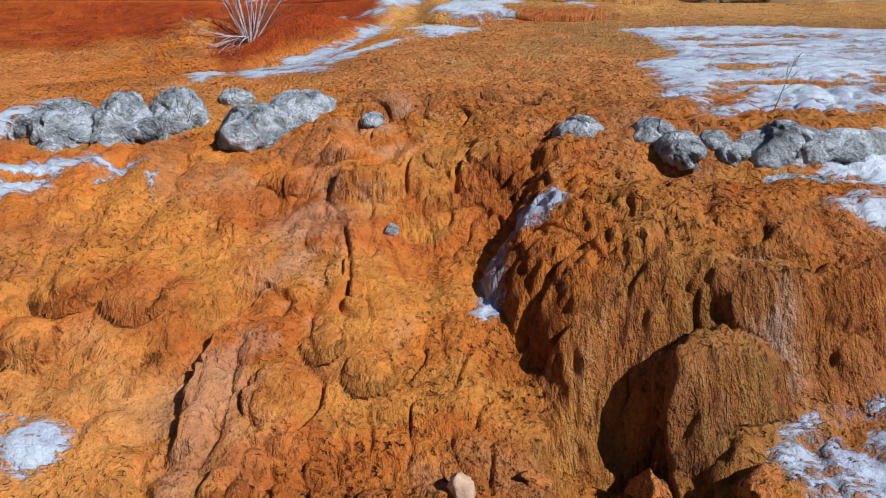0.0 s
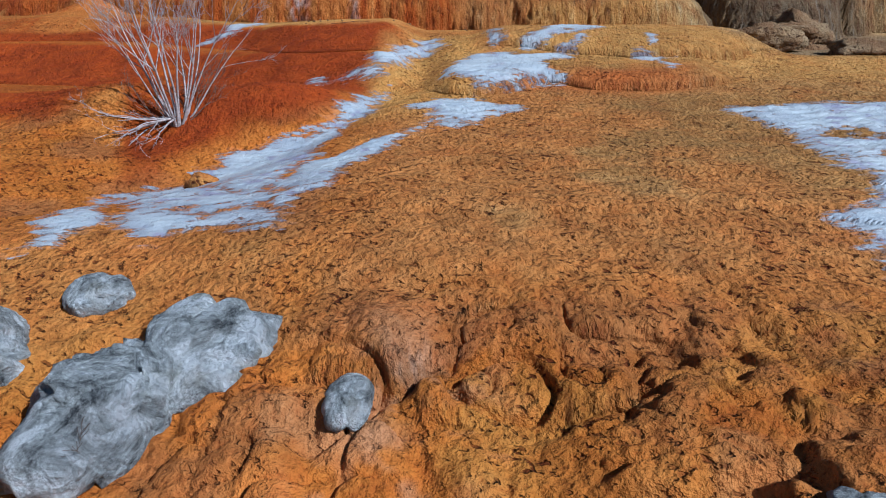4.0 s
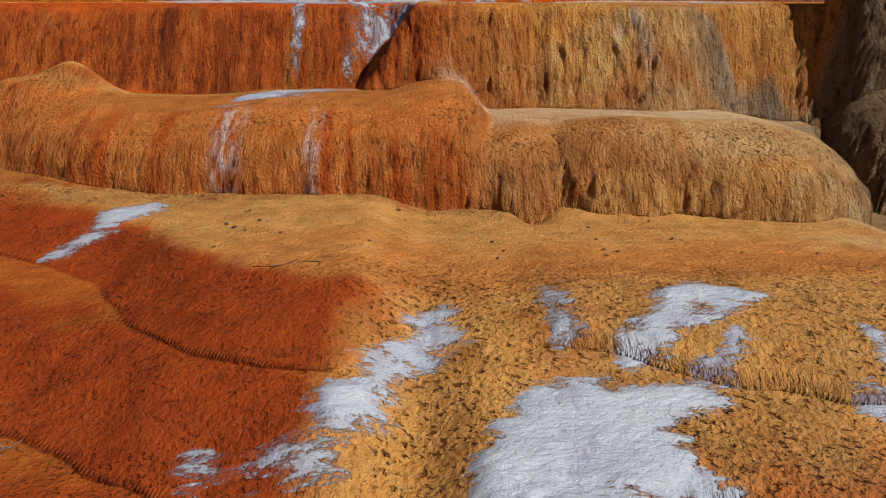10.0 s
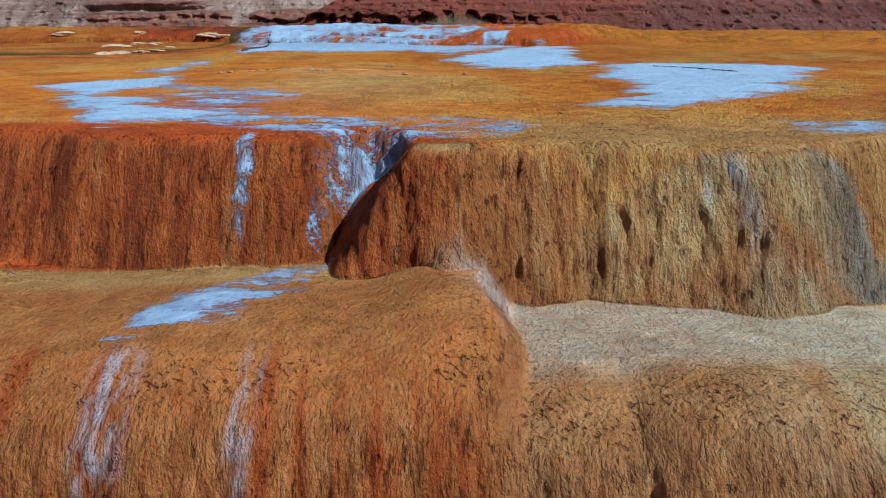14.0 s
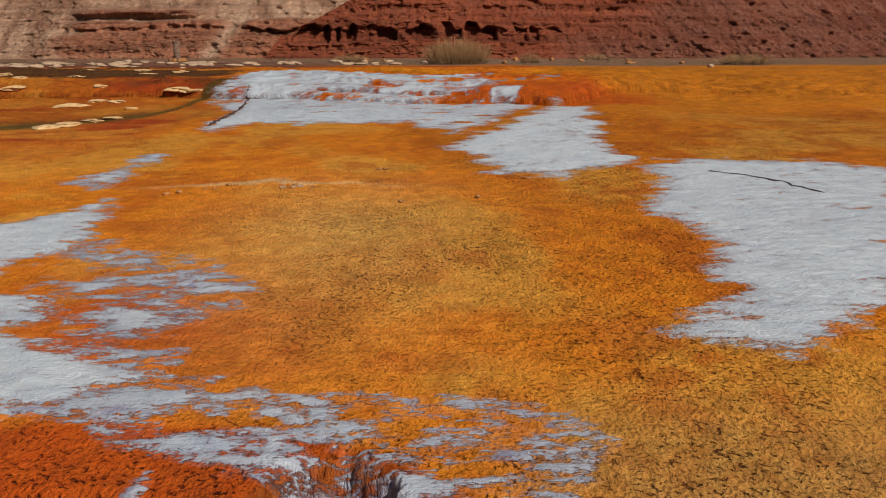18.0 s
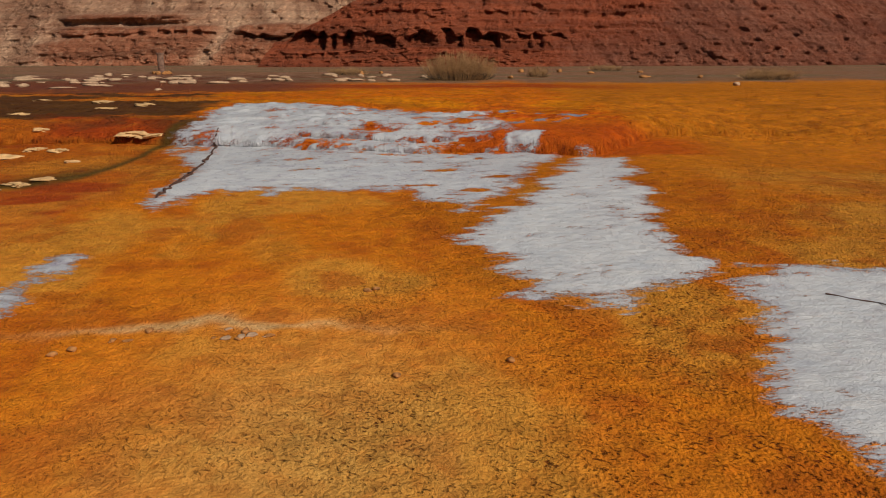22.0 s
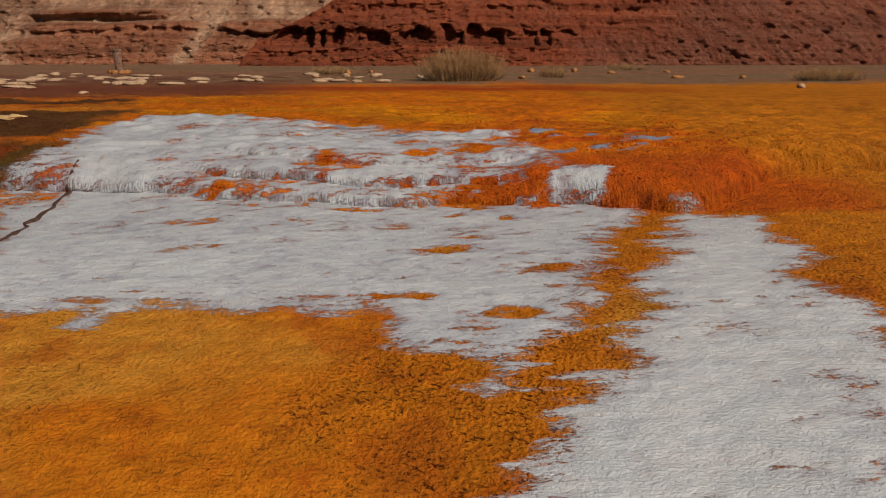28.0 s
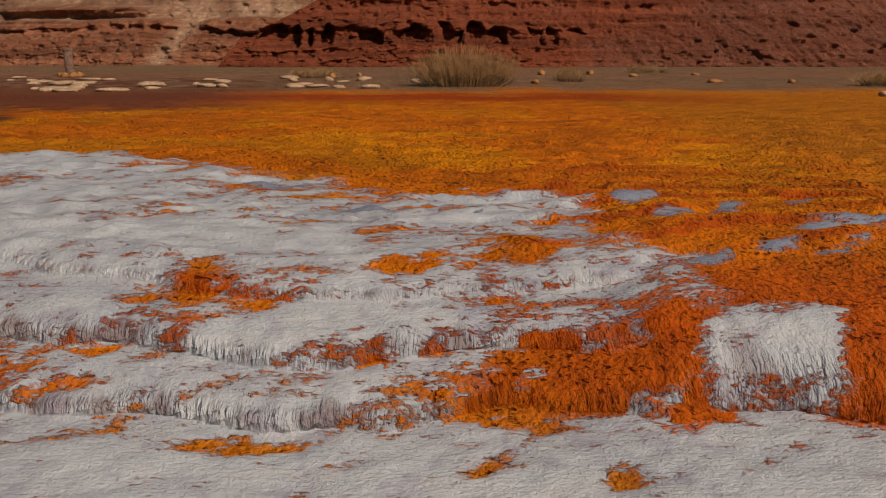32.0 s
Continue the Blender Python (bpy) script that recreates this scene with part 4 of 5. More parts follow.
crust("white mineral pool with a dripping front edge", 0.08, 0.15, 0.4,
      (-0.19, 11.62), (-0.05, 11.80), (0.20, 12.18), (0.57, 12.25), (0.87, 12.18), (1.17, 12.25), (1.26, 12.05), (0.96, 11.92), (0.97, 11.55), (1.11, 11.43), (0.77, 11.32), (0.64, 11.17), (0.49, 11.06), (0.23, 11.00), (0.05, 11.07), (-0.12, 11.28))
crust("white mineral splash below the small fall", 0.10, 0.35, 0.5,
      (-0.44, 10.50), (-0.20, 10.82), (0.13, 10.94), (0.36, 10.52), (0.56, 10.38), (0.20, 10.19), (0.05, 9.85), (-0.19, 9.68), (-0.30, 10.00), (-0.22, 10.27))
crust("curved white mineral rim of a small basin", 0.07, 0.30, 0.5,
      (0.81, 12.48), (0.91, 12.55), (1.11, 12.69), (1.18, 12.95), (1.54, 13.10), (1.81, 12.84), (1.44, 12.52), (1.14, 12.49), (1.02, 12.30), (0.81, 12.28))
crust("dark-veined white mineral rim of a small basin", 0.06, 0.50, 0.9,
      (1.17, 12.25), (1.37, 12.29), (1.51, 12.48), (1.56, 12.38), (1.38, 12.16), (1.20, 12.08))
crust("lilac-white mineral fleck on the ochre slope", 0.06, 0.60, 0.9,
      (0.41, 13.09), (0.63, 12.64), (0.45, 12.51), (0.40, 12.67))
crust("white mineral streak over the brow of a red mound", 0.10, 0.15, 0.4,
      (-3.84, 14.48), (-3.64, 14.71), (-3.53, 15.03), (-3.13, 15.35), (-3.02, 14.95), (-3.32, 14.65), (-3.59, 14.44))
crust("thin white mineral rill on an ochre step", 0.05, 0.30, 0.5,
      (2.29, 12.56), (2.43, 12.50), (2.36, 12.17), (2.27, 12.12), (2.30, 12.36))
crust("flat white mineral splash on an ochre step", 0.06, 0.30, 0.5,
      (2.07, 12.00), (2.21, 12.03), (2.57, 12.05), (2.59, 12.01), (2.18, 11.88))
crust("small white mineral splash on brown ground", 0.06, 0.30, 0.5,
      (2.31, 11.85), (2.45, 11.65), (2.35, 11.48), (2.29, 11.67))
crust("broad white mineral sheet beside grey boulders", 0.16, 0.42, 0.9,
      (2.60, 10.35), (3.46, 10.59), (5.09, 10.53), (6.38, 10.3), (6.1, 8.0), (5.2, 6.6), (4.1, 5.7), (3.06, 5.62), (2.24, 5.51), (2.02, 5.80), (1.99, 6.42), (2.29, 6.83), (2.25, 7.24), (2.12, 7.57), (2.47, 7.81), (2.72, 8.19), (2.80, 9.45),
      gaps=((2.52, 6.25, 0.22, 0.55), (4.6, 6.9, 0.5, 0.3), (5.3, 8.2, 0.6, 0.35), (3.2, 9.5, 0.4, 0.16), (4.6, 9.6, 0.5, 0.2), (3.5, 7.0, 0.5, 0.10), (3.25, 7.45, 0.3, 0.08), (3.9, 8.9, 0.5, 0.10)))
crust("white mineral sheet below a grey bank", 0.10, 0.12, 0.6,
      (2.70, 4.78), (3.3, 5.2), (3.9, 5.1), (3.4, 4.0), (2.62, 3.70), (2.38, 3.85), (2.29, 3.94), (2.36, 4.02), (2.60, 4.12), (2.68, 4.22), (2.50, 4.26), (2.66, 4.49),
      gaps=((2.75, 4.62, 0.12, 0.12), (2.9, 4.3, 0.2, 0.1)))
crust("white mineral sheet behind a grey boulder", 0.12, 0.30, 0.5,
      (-4.6, 6.75), (-4.36, 6.91), (-3.90, 7.15), (-3.82, 6.88), (-4.07, 6.66), (-4.02, 6.28), (-4.6, 6.1))
crust("branching white mineral crust on orange ground", 0.06, 0.15, 0.5,
      (-3.9, 5.45), (-3.56, 5.62), (-2.96, 5.74), (-2.38, 5.57), (-2.50, 5.46), (-2.73, 5.34), (-2.80, 5.37), (-2.62, 5.50), (-3.00, 5.56), (-3.05, 5.37), (-3.36, 5.10), (-3.9, 4.95),
      gaps=((-3.35, 5.42, 0.22, 0.06), (-3.7, 5.3, 0.2, 0.05)))
crust("white mineral crust on a steep orange bank", 0.07, 0.20, 0.5,
      (-2.43, 3.36), (-2.24, 3.36), (-1.98, 3.29), (-2.03, 3.11), (-2.08, 2.96), (-2.23, 2.98))
crust("small white mineral drip", 0.03, 0.10, 0.5,
      (-2.31, 5.33), (-2.26, 5.37), (-2.20, 5.13))
crust("bluish white mineral crust in a shaded gully", 0.04, 0.15, 0.8,
      (0.22, 3.98), (0.26, 4.37), (0.36, 4.50), (0.46, 4.60), (0.61, 4.68), (0.78, 4.60), (0.80, 4.36), (0.66, 4.34), (0.48, 4.40), (0.38, 4.34), (0.33, 4.02))
crust("lilac-white mineral crust at the foot of a brown mound", 0.06, 0.95, 1.5,
      (1.62, 2.86), (1.72, 3.00), (1.86, 3.06), (2.06, 3.12), (2.6, 3.15), (2.6, 2.8), (1.9, 2.7), (1.62, 2.72),
      gaps=((2.0, 2.98, 0.17, 0.10),))
crust("lilac water-washed mineral crust on the brow of the wall", 0.12, 0.98, 1.5,
      (-3.28, 19.46), (-2.35, 19.72), (-1.27, 19.60), (-0.24, 19.50), (0.66, 18.97), (0.27, 18.28), (-0.52, 18.30), (-0.66, 18.36), (-0.95, 18.42), (-1.15, 18.32), (-1.33, 18.40), (-1.52, 18.12), (-1.45, 18.58), (-2.12, 18.91),
      gaps=((-0.95, 18.95, 0.35, 0.10), (-0.2, 18.7, 0.3, 0.09), (-1.9, 19.25, 0.5, 0.10), (-0.75, 19.3, 0.3, 0.08)))
crust("large white mineral sheet on the orange plateau", 0.25, 0.12, 0.2,
      (-6.35, 22.96), (-5.95, 23.66), (-5.13, 24.95), (-4.62, 23.92), (-4.73, 22.44), (-5.02, 21.48), (-4.37, 21.22), (-3.65, 20.57), (-2.51, 19.81), (-3.08, 19.46), (-4.12, 19.18))
crust("lilac-white mineral patch on the orange plateau", 0.25, 0.60, 1.0,
      (-6.18, 26.20), (-5.68, 27.51), (-5.53, 28.08), (-5.56, 25.78))
crust("scattered lilac mineral crust on red ground", 0.30, 1.16, 1.4,
      (-4.52, 22.02), (-4.68, 23.11), (-3.62, 22.75), (-2.66, 21.95), (-2.31, 21.15), (-2.73, 20.82), (-2.70, 20.25), (-2.21, 19.95), (-2.90, 19.87), (-3.65, 20.54))
crust("thin lilac water film on the crown of a red dome", 0.10, 0.95, 1.3,
      (-1.77, 17.75), (-1.34, 17.85), (-1.45, 17.3), (-1.70, 16.94), (-1.91, 16.55), (-2.7, 16.55), (-2.6, 16.9), (-2.27, 17.2))
crust("pale lilac mineral drip down the red wall", 0.04, 0.75, 1.5,
      (-2.27, 18.50), (-2.16, 18.75), (-2.10, 18.5), (-2.11, 18.15), (-2.16, 17.98), (-2.24, 18.10))
crust("wide white mineral sheet with ragged edges on the plateau", 0.30, 0.10, 0.2,
      (3.22, 27.26), (4.88, 27.69), (6.24, 27.09), (7.46, 26.31), (4.45, 21.49), (3.75, 21.13), (2.98, 20.53), (2.43, 20.14), (2.13, 20.16), (1.80, 20.39), (2.26, 20.63), (1.83, 21.11), (2.42, 21.35), (2.33, 22.01), (2.66, 22.38), (2.68, 23.75), (2.37, 24.14), (2.98, 25.97))
crust("thin bluish mineral sheet near the edge of the wall", 0.25, 0.50, 1.0,
      (4.83, 19.3), (4.19, 19.2), (3.47, 18.95), (3.54, 18.55), (4.20, 18.5))
crust("white mineral patch with ragged edges on the plateau", 0.28, 0.08, 0.1,
      (-0.22, 28.76), (0.29, 29.51), (0.97, 30.23), (1.99, 32.85), (2.9, 34.25), (3.7, 34.2), (3.82, 32.74), (3.34, 31.89), (3.66, 30.77), (3.26, 30.15), (2.90, 28.65), (3.08, 27.53), (2.28, 26.90), (1.69, 26.24), (1.27, 26.39), (0.73, 26.72), (0.68, 27.17), (0.32, 27.52), (0.52, 28.05))
crust("long white mineral sheet over a low orange step", 0.24, 0.34, 0.45,
      (-4.31, 31.29), (-6.89, 35.73), (-6.43, 37.19), (-6.76, 40.80), (-4.63, 40.60), (-2.79, 39.71), (-1.11, 38.17), (0.25, 38.49), (0.88, 37.51), (0.13, 36.38), (1.28, 36.27), (1.51, 35.61), (0.65, 35.43), (0.22, 35.04), (-0.26, 34.96), (1.40, 34.94), (2.20, 34.62), (2.02, 33.99), (1.32, 32.83), (0.95, 31.94), (0.69, 31.15), (0.28, 30.37), (-0.07, 29.84), (-0.26, 30.00), (-0.02, 30.38), (-0.59, 30.57), (-0.85, 31.19), (-1.86, 31.52), (-2.32, 31.28), (-3.13, 31.57), (-3.52, 31.18), (-3.55, 31.82),
      gaps=((-2.96, 35.14, 0.40, 0.22), (-2.09, 35.86, 0.28, 0.20), (-1.07, 35.26, 0.10, 0.16), (-0.85, 35.22, 0.22, 0.08), (-0.71, 36.08, 0.12, 0.16), (-0.45, 36.10, 0.14, 0.12),
            (0.26, 36.28, 0.34, 0.22), (0.55, 35.25, 0.52, 0.28), (0.1, 34.98, 0.6, 0.13), (1.0, 35.3, 0.32, 0.34), (1.12, 35.0, 0.2, 0.2), (-0.31, 33.07, 0.24, 0.16), (0.05, 33.5, 0.25, 0.08),
            (-3.54, 35.17, 0.30, 0.16), (-2.82, 35.15, 0.16, 0.12), (-3.28, 34.1, 0.2, 0.16), (-3.75, 34.03, 0.2, 0.12), (0.75, 32.4, 0.4, 0.16), (0.3, 31.2, 0.3, 0.10), (-0.18, 34.46, 0.10, 0.08),
            (0.5, 34.37, 0.07, 0.07), (-1.4, 34.6, 0.3, 0.05), (-4.5, 35.3, 0.4, 0.18), (-0.9, 31.6, 0.3, 0.08), (0.85, 36.9, 0.5, 0.12), (-0.6, 36.75, 0.6, 0.07), (-1.6, 37.0, 0.6, 0.06), (-0.2, 37.45, 0.7, 0.09), (-1.2, 37.9, 0.7, 0.08)))
crust("white mineral sheet split by a dark crack beside the wet hollow", 0.25, 0.12, 0.2,
      (-5.64, 30.26), (-5.58, 32.49), (-5.98, 35.84), (-6.75, 39.28), (-5.77, 40.39), (-4.24, 35.59), (-4.87, 34.08), (-4.04, 31.82), (-4.60, 31.41), (-5.18, 29.98))
crust("small puddle between orange ripples", 0.08, 0.20, 1.6,
      (1.28, 37.80), (1.59, 38.31), (1.89, 38.23), (1.45, 37.63))
crust("small blue puddle between orange ripples", 0.08, 0.10, 1.8,
      (2.12, 37.34), (2.38, 37.72), (2.47, 37.63), (2.25, 37.29))
crust("small dark blue puddle in orange ripples", 0.08, 0.10, 1.8,
      (2.49, 36.22), (2.72, 36.33), (2.95, 36.45), (2.70, 36.21))
crust("shallow puddle behind the orange step", 0.10, 0.40, 1.3,
      (0.27, 36.76), (0.68, 36.95), (1.03, 36.82), (0.86, 36.50), (0.41, 36.46))
crust("white crusted face of the low orange step", 0.06, 0.20, 0.3,
      (1.21, 35.26), (1.42, 35.47), (2.19, 35.39), (1.99, 34.91), (1.84, 34.92), (1.60, 34.97), (1.13, 35.00))
random.seed(17)
for x, y, w in ((0.0, 37.22, 0.55), (0.85, 37.75, 0.5), (-0.9, 37.4, 0.6), (0.1, 38.2, 0.35), (2.2, 36.3, 0.22), (2.75, 36.75, 0.25), (1.5, 36.05, 0.25), (3.3, 36.9, 0.3), (1.75, 37.3, 0.2), (3.0, 37.6, 0.2), (-1.9, 38.4, 0.5)):
    crust("narrow blue-grey puddle held between orange ripples", 0.05, 0.15, 1.7,
          (x - w, y - 0.08), (x - 0.4 * w, y + 0.07), (x + 0.3 * w, y + 0.12), (x + w, y + 0.14), (x + 0.5 * w, y), (x - 0.3 * w, y - 0.10))
crust("thin bluish water film between orange ripples", 0.25, 0.85, 1.2,
      (-2.02, 36.98), (-1.10, 37.75), (0.37, 38.41), (0.89, 37.89), (0.22, 37.08), (-0.75, 36.99))

# ---- cliffs behind the plain ----
def cliff(label, x0, x1, foot, crest, red, pale, seed, ledges, talus):
    """Bedded cliffs: x0 to x1 along, foot(x) where they stand, crest(x) how high they go; ledges: height, thickness, reach, alcove width
    and the stretch they keep to; talus(x, h): where rubble slopes bury the rock."""
    nx, nz = 1100, 260
    x = np.linspace(x0, x1, nx)[None, :] + np.zeros((nz, 1))
    v = np.linspace(0, 1, nz)[:, None] ** 1.5 + np.zeros((1, nx))
    h = v * crest(x)
    bed = h + 0.35 * vnoise(x * 0.06, x * 0, seed) + 0.10 * vnoise(x * 0.4, x * 0, seed + 16)
    rubble = talus(x, h)
    back = 1.35 * h
    c = np.empty((nz, nx, 3))
    c[:] = red
    for k, (level, thick, out, wide, xa, xb) in enumerate(ledges):
        here = ease(xa - 4, xa + 4, x) * ease(xb + 4, xb - 4, x) * (1 - rubble)
        lobe = np.abs(vnoise(x / wide, x * 0 + k, seed + 20 + k)) ** 0.6
        cave = ease(0.42, 0.66, lobe) * (0.55 + 0.45 * ease(-0.4, 0.3, vnoise(x / wide / 3, x * 0, seed + 40 + k)))
        roof = level + thick * (0.85 + 0.3 * vnoise(x / wide * 1.7, x * 0, seed + 60 + k))
        inside = ease(level - 0.12, level + 0.1, bed) * ease(roof + 0.06, roof - 0.10, bed)
        cap = ease(roof - 0.05, roof + 0.08, bed) * ease(roof + 0.9 * thick + 0.4, roof + 0.4, bed)
        back += here * out * (inside * (0.06 + 1.0 * cave) - 0.22 * cap)
    back += (1 - rubble) * (0.22 * vnoise(x * 0.25, bed * 2.6, seed + 17) + 0.42 * np.round(1.2 * vnoise(x * 1.1, bed * 1.9, seed + 3)) * 0.5)
    back += 0.30 * vnoise(x * 0.9, h * 1.6, seed + 4) + 0.20 * vnoise(x * 2.6, h * 3.6, seed + 5) + 0.12 * vnoise(x * 6, h * 9, seed + 6)
    back += 1.4 * vnoise(x * 0.10 + h * 0.05, 0 * x, seed + 8) * ease(0, 3, h)
    rill = np.abs(vnoise(x * 0.33 + h * 0.16, h * 0.05, seed + 9))
    back += rubble * (0.5 * h - 0.9 * rill - 0.9 * np.clip(vnoise(x * 1.6, h * 2.0, seed + 10) - 0.2, 0, 1) - 0.5 * np.clip(vnoise(x * 3.5, h * 4, seed + 11) - 0.3, 0, 1))
    z = land(x, foot(x)) - 0.4 + h
    p = np.stack([x, foot(x) + back, z], -1)
    c = lerp(c, np.array(red) * 0.62, ease(0.0, 0.5, vnoise(x * 0.03, bed * 2.4, seed + 12)) * (1 - rubble) * 0.8)
    c = lerp(c, np.array(red) * 1.35, ease(0.2, 0.6, vnoise(x * 0.05, bed * 1.3, seed + 13)) * (1 - rubble) * 0.6)
    c = lerp(c, pale, rubble * (0.75 + 0.25 * vnoise(x * 0.5, h * 0.8, seed + 14)))
    c = lerp(c, np.array(pale) * 1.3, ease(0.35, 0.7, fbm(x * 2.4, h * 3.0, seed + 15)) * (0.25 + 0.6 * rubble))
    c = lerp(c, np.array(red) * 0.5, rubble * ease(0.2, 0.03, rill) * 0.5)
    ob = new("cliff", grid_mesh("cliff", p, np.clip(c, 0, 1)))
    ob.data.materials.append(CLIFF)
    tagged(ob, label, "cliff", kind="structure")


cliff("dark red bedded sandstone cliff with alcoves under its ledges", -19.5, 120, lambda x: 96 + 0.02 * np.abs(x) ** 1.2 + 1.5 * vnoise(x * 0.05, x * 0, 301),
      lambda x: 0.3 + np.minimum(2.9, 3.2 * np.maximum(0, x + 19.4)) + np.maximum(0, 0.62 * (x + 17.5)) + 16 * ease(-5, 40, x), (0.33, 0.085, 0.036), (0.25, 0.10, 0.06), 310,
      ((1.5, 0.8, 0.5, 1.6, -20, -8), (2.6, 1.9, 1.7, 1.3, -21, 15), (0.7, 0.5, 0.35, 1.4, -12, 24), (6.2, 0.7, 0.4, 1.6, -12, 18), (8.6, 0.8, 0.5, 2.0, -8, 30), (4.7, 0.5, 0.35, 2.0, 12, 60)),
      lambda x, h: ease(12, 24, x - 1.2 * h + 6 * vnoise(x * 0.12, h * 0.1, 306)) * 0.95 + 0.25 * ease(0.2, 0.6, vnoise(x * 0.4, h * 0.5, 307)) * ease(4, 6, h) * ease(22, 10, x - 1.2 * h))
cliff("pale tan slope over red ledges of sandstone", -150, 30, lambda x: 112 + 0.0 * x + 2 * vnoise(x * 0.06, x * 0, 331), lambda x: 30 + 0 * x, (0.37, 0.145, 0.075), (0.54, 0.345, 0.215), 340,
      ((4.1, 0.7, 0.7, 2.0, -60, -26), (6.3, 0.6, 0.5, 2.4, -52, -34), (3.2, 1.3, 1.2, 1.5, -27, -14), (8.2, 0.4, 0.4, 2.0, -26, -12), (5.8, 0.4, 0.45, 2.0, -28, -16)),
      lambda x, h: np.clip(ease(5.4, 6.2, h + 0.5 * vnoise(x * 0.15, h * 0, 346)) * (1 - bump(h, 0 * x, 6.9, 0, 0.7, 1) * ease(-32, -36, x)) + np.exp(-((x + 30.5 - 0.45 * h) / 1.3) ** 2) + ease(-48, -54, x + 2 * vnoise(h, x * 0, 347)), 0, 1))

# ---- loose rock ----
def boulder(label, x, y, w, d, h, turn=0.0, seed=0, sunk=0.25, mat=None, name="boulder", group="", level=4, lobes=0.45):
    bm = bmesh.new()
    bmesh.ops.create_icosphere(bm, subdivisions=level, radius=1.0)
    rng = random.Random(seed)
    cuts = [(Vector((rng.gauss(0, 1), rng.gauss(0, 1), rng.gauss(0.4, 0.8))).normalized(), rng.uniform(0.55, 0.9)) for _ in range(9)]
    off = Vector((seed * 3.1, seed * 1.7, seed * 2.3))
    for v in bm.verts:
        q = v.co.copy()
        n = lobes * noise.noise(q * 1.1 + off) + 0.55 * lobes * noise.noise(q * 2.4 + off) + 0.30 * (noise.turbulence(q * 1.7 + off, 5, True) - 0.6)
        q *= 1 + n
        for way, c in cuts:
            over = q.dot(way) - c
            if over > 0:
                q -= way * over * 0.8
        q += Vector((noise.noise(q * 4 + off), noise.noise(q * 4 - off), noise.noise(q * 5 + off))) * 0.09 + q.normalized() * 0.06 * noise.noise(q * 9 + off)
        v.co = (q.x * w / 2, q.y * d / 2, q.z * h / 2)
    me = bpy.data.meshes.new(name)
    bm.to_mesh(me)
    bm.free()
    me.polygons.foreach_set("use_smooth", np.ones(len(me.polygons), bool))
    me.materials.append(mat or ROCK)
    z = float(land(np.array([x]), np.array([y]))[0])
    ob = new(name, me)
    ob.matrix_world = pose(x, y, z + h * (0.5 - sunk), 0, 0, turn)
    return tagged(ob, label, "rock", group)


PALE = plain("pale_mineral_stone", (0.42, 0.28, 0.17), 0.85, 8, 0.35, 0.9)
TAN = plain("tan_mineral_plate", (0.60, 0.38, 0.17), 0.85, 6, 0.25, 0.9)
OCHRE = plain("rusty_stone", (0.36, 0.16, 0.05), 0.85, 9, 0.5, 0.8)
GREY = "row of grey boulders"


def grey_boulder(label, x, y, seed, *lobes):
    """A half-buried rock grown out of a few rounded lobes: each its offset from (x, y), its height over the ground and its three half sizes."""
    bm = bmesh.new()
    bmesh.ops.create_icosphere(bm, subdivisions=5, radius=1.0)
    off = Vector((seed * 3.1, seed * 1.7, seed * 2.3))
    for v in bm.verts:
        d = v.co.normalized()
        reach = 0.02
        for cx, cy, cz, rx, ry, rz in lobes:
            m = Vector((d.x / rx, d.y / ry, d.z / rz))
            o = Vector((cx / rx, cy / ry, cz / rz))
            aa, bb, cc = m.dot(m), m.dot(o), o.dot(o) - 1
            disc = bb * bb - aa * cc
            if disc > 0:
                reach = max(reach, (bb + math.sqrt(disc)) / aa)
        q = d * reach
        rugged = 0.10 * noise.noise(q * 4 + off) + 0.07 * (noise.turbulence(q * 7 + off, 3, True) - 0.55) + 0.018 * noise.noise(q * 20 + off)
        crack = max(0, 0.12 - abs(noise.noise(q * 4.2 - off))) * 0.7
        v.co = q + d * (rugged - crack) * min(1, reach * 2.5)
    me = bpy.data.meshes.new("boulder")
    bm.to_mesh(me)
    bm.free()
    me.polygons.foreach_set("use_smooth", np.ones(len(me.polygons), bool))
    me.materials.append(ROCK)
    ob = new("boulder", me)
    ob.location = (x, y, float(land(np.array([x]), np.array([y]))[0]))
    return tagged(ob, label, "rock", GREY)


grey_boulder("broad grey boulder with white bloom, half buried", -3.50, 6.50, 1, (0, 0, -0.08, 0.40, 0.46, 0.36), (0.1, -0.25, -0.10, 0.3, 0.34, 0.22))
grey_boulder("rounded grey boulder beside a rusty cleft", -2.98, 6.50, 2, (0, 0.05, -0.06, 0.27, 0.42, 0.36), (0.1, -0.25, -0.10, 0.22, 0.3, 0.22))
grey_boulder("egg-shaped grey boulder with a white crown", -2.50, 6.66, 3, (0, 0, -0.04, 0.28, 0.32, 0.34), (-0.16, -0.30, -0.10, 0.17, 0.28, 0.16))
grey_boulder("small flat grey boulder on orange ground", -2.10, 7.20, 4, (0, 0, -0.05, 0.19, 0.23, 0.14))
grey_boulder("large two-lobed grey boulder streaked with white", -1.52, 6.50, 5, (0.20, 0.22, -0.06, 0.40, 0.42, 0.36), (-0.14, -0.16, -0.06, 0.34, 0.42, 0.27), (-0.22, -0.50, -0.08, 0.20, 0.30, 0.16), (0.05, 0.0, -0.05, 0.4, 0.25, 0.24))
grey_boulder("small greenish grey stone among rusty lumps", -0.62, 6.20, 7, (0, 0, -0.03, 0.11, 0.22, 0.09))
grey_boulder("squat grey boulder with pitted face", 1.06, 5.34, 8, (0, 0, -0.06, 0.21, 0.22, 0.15))
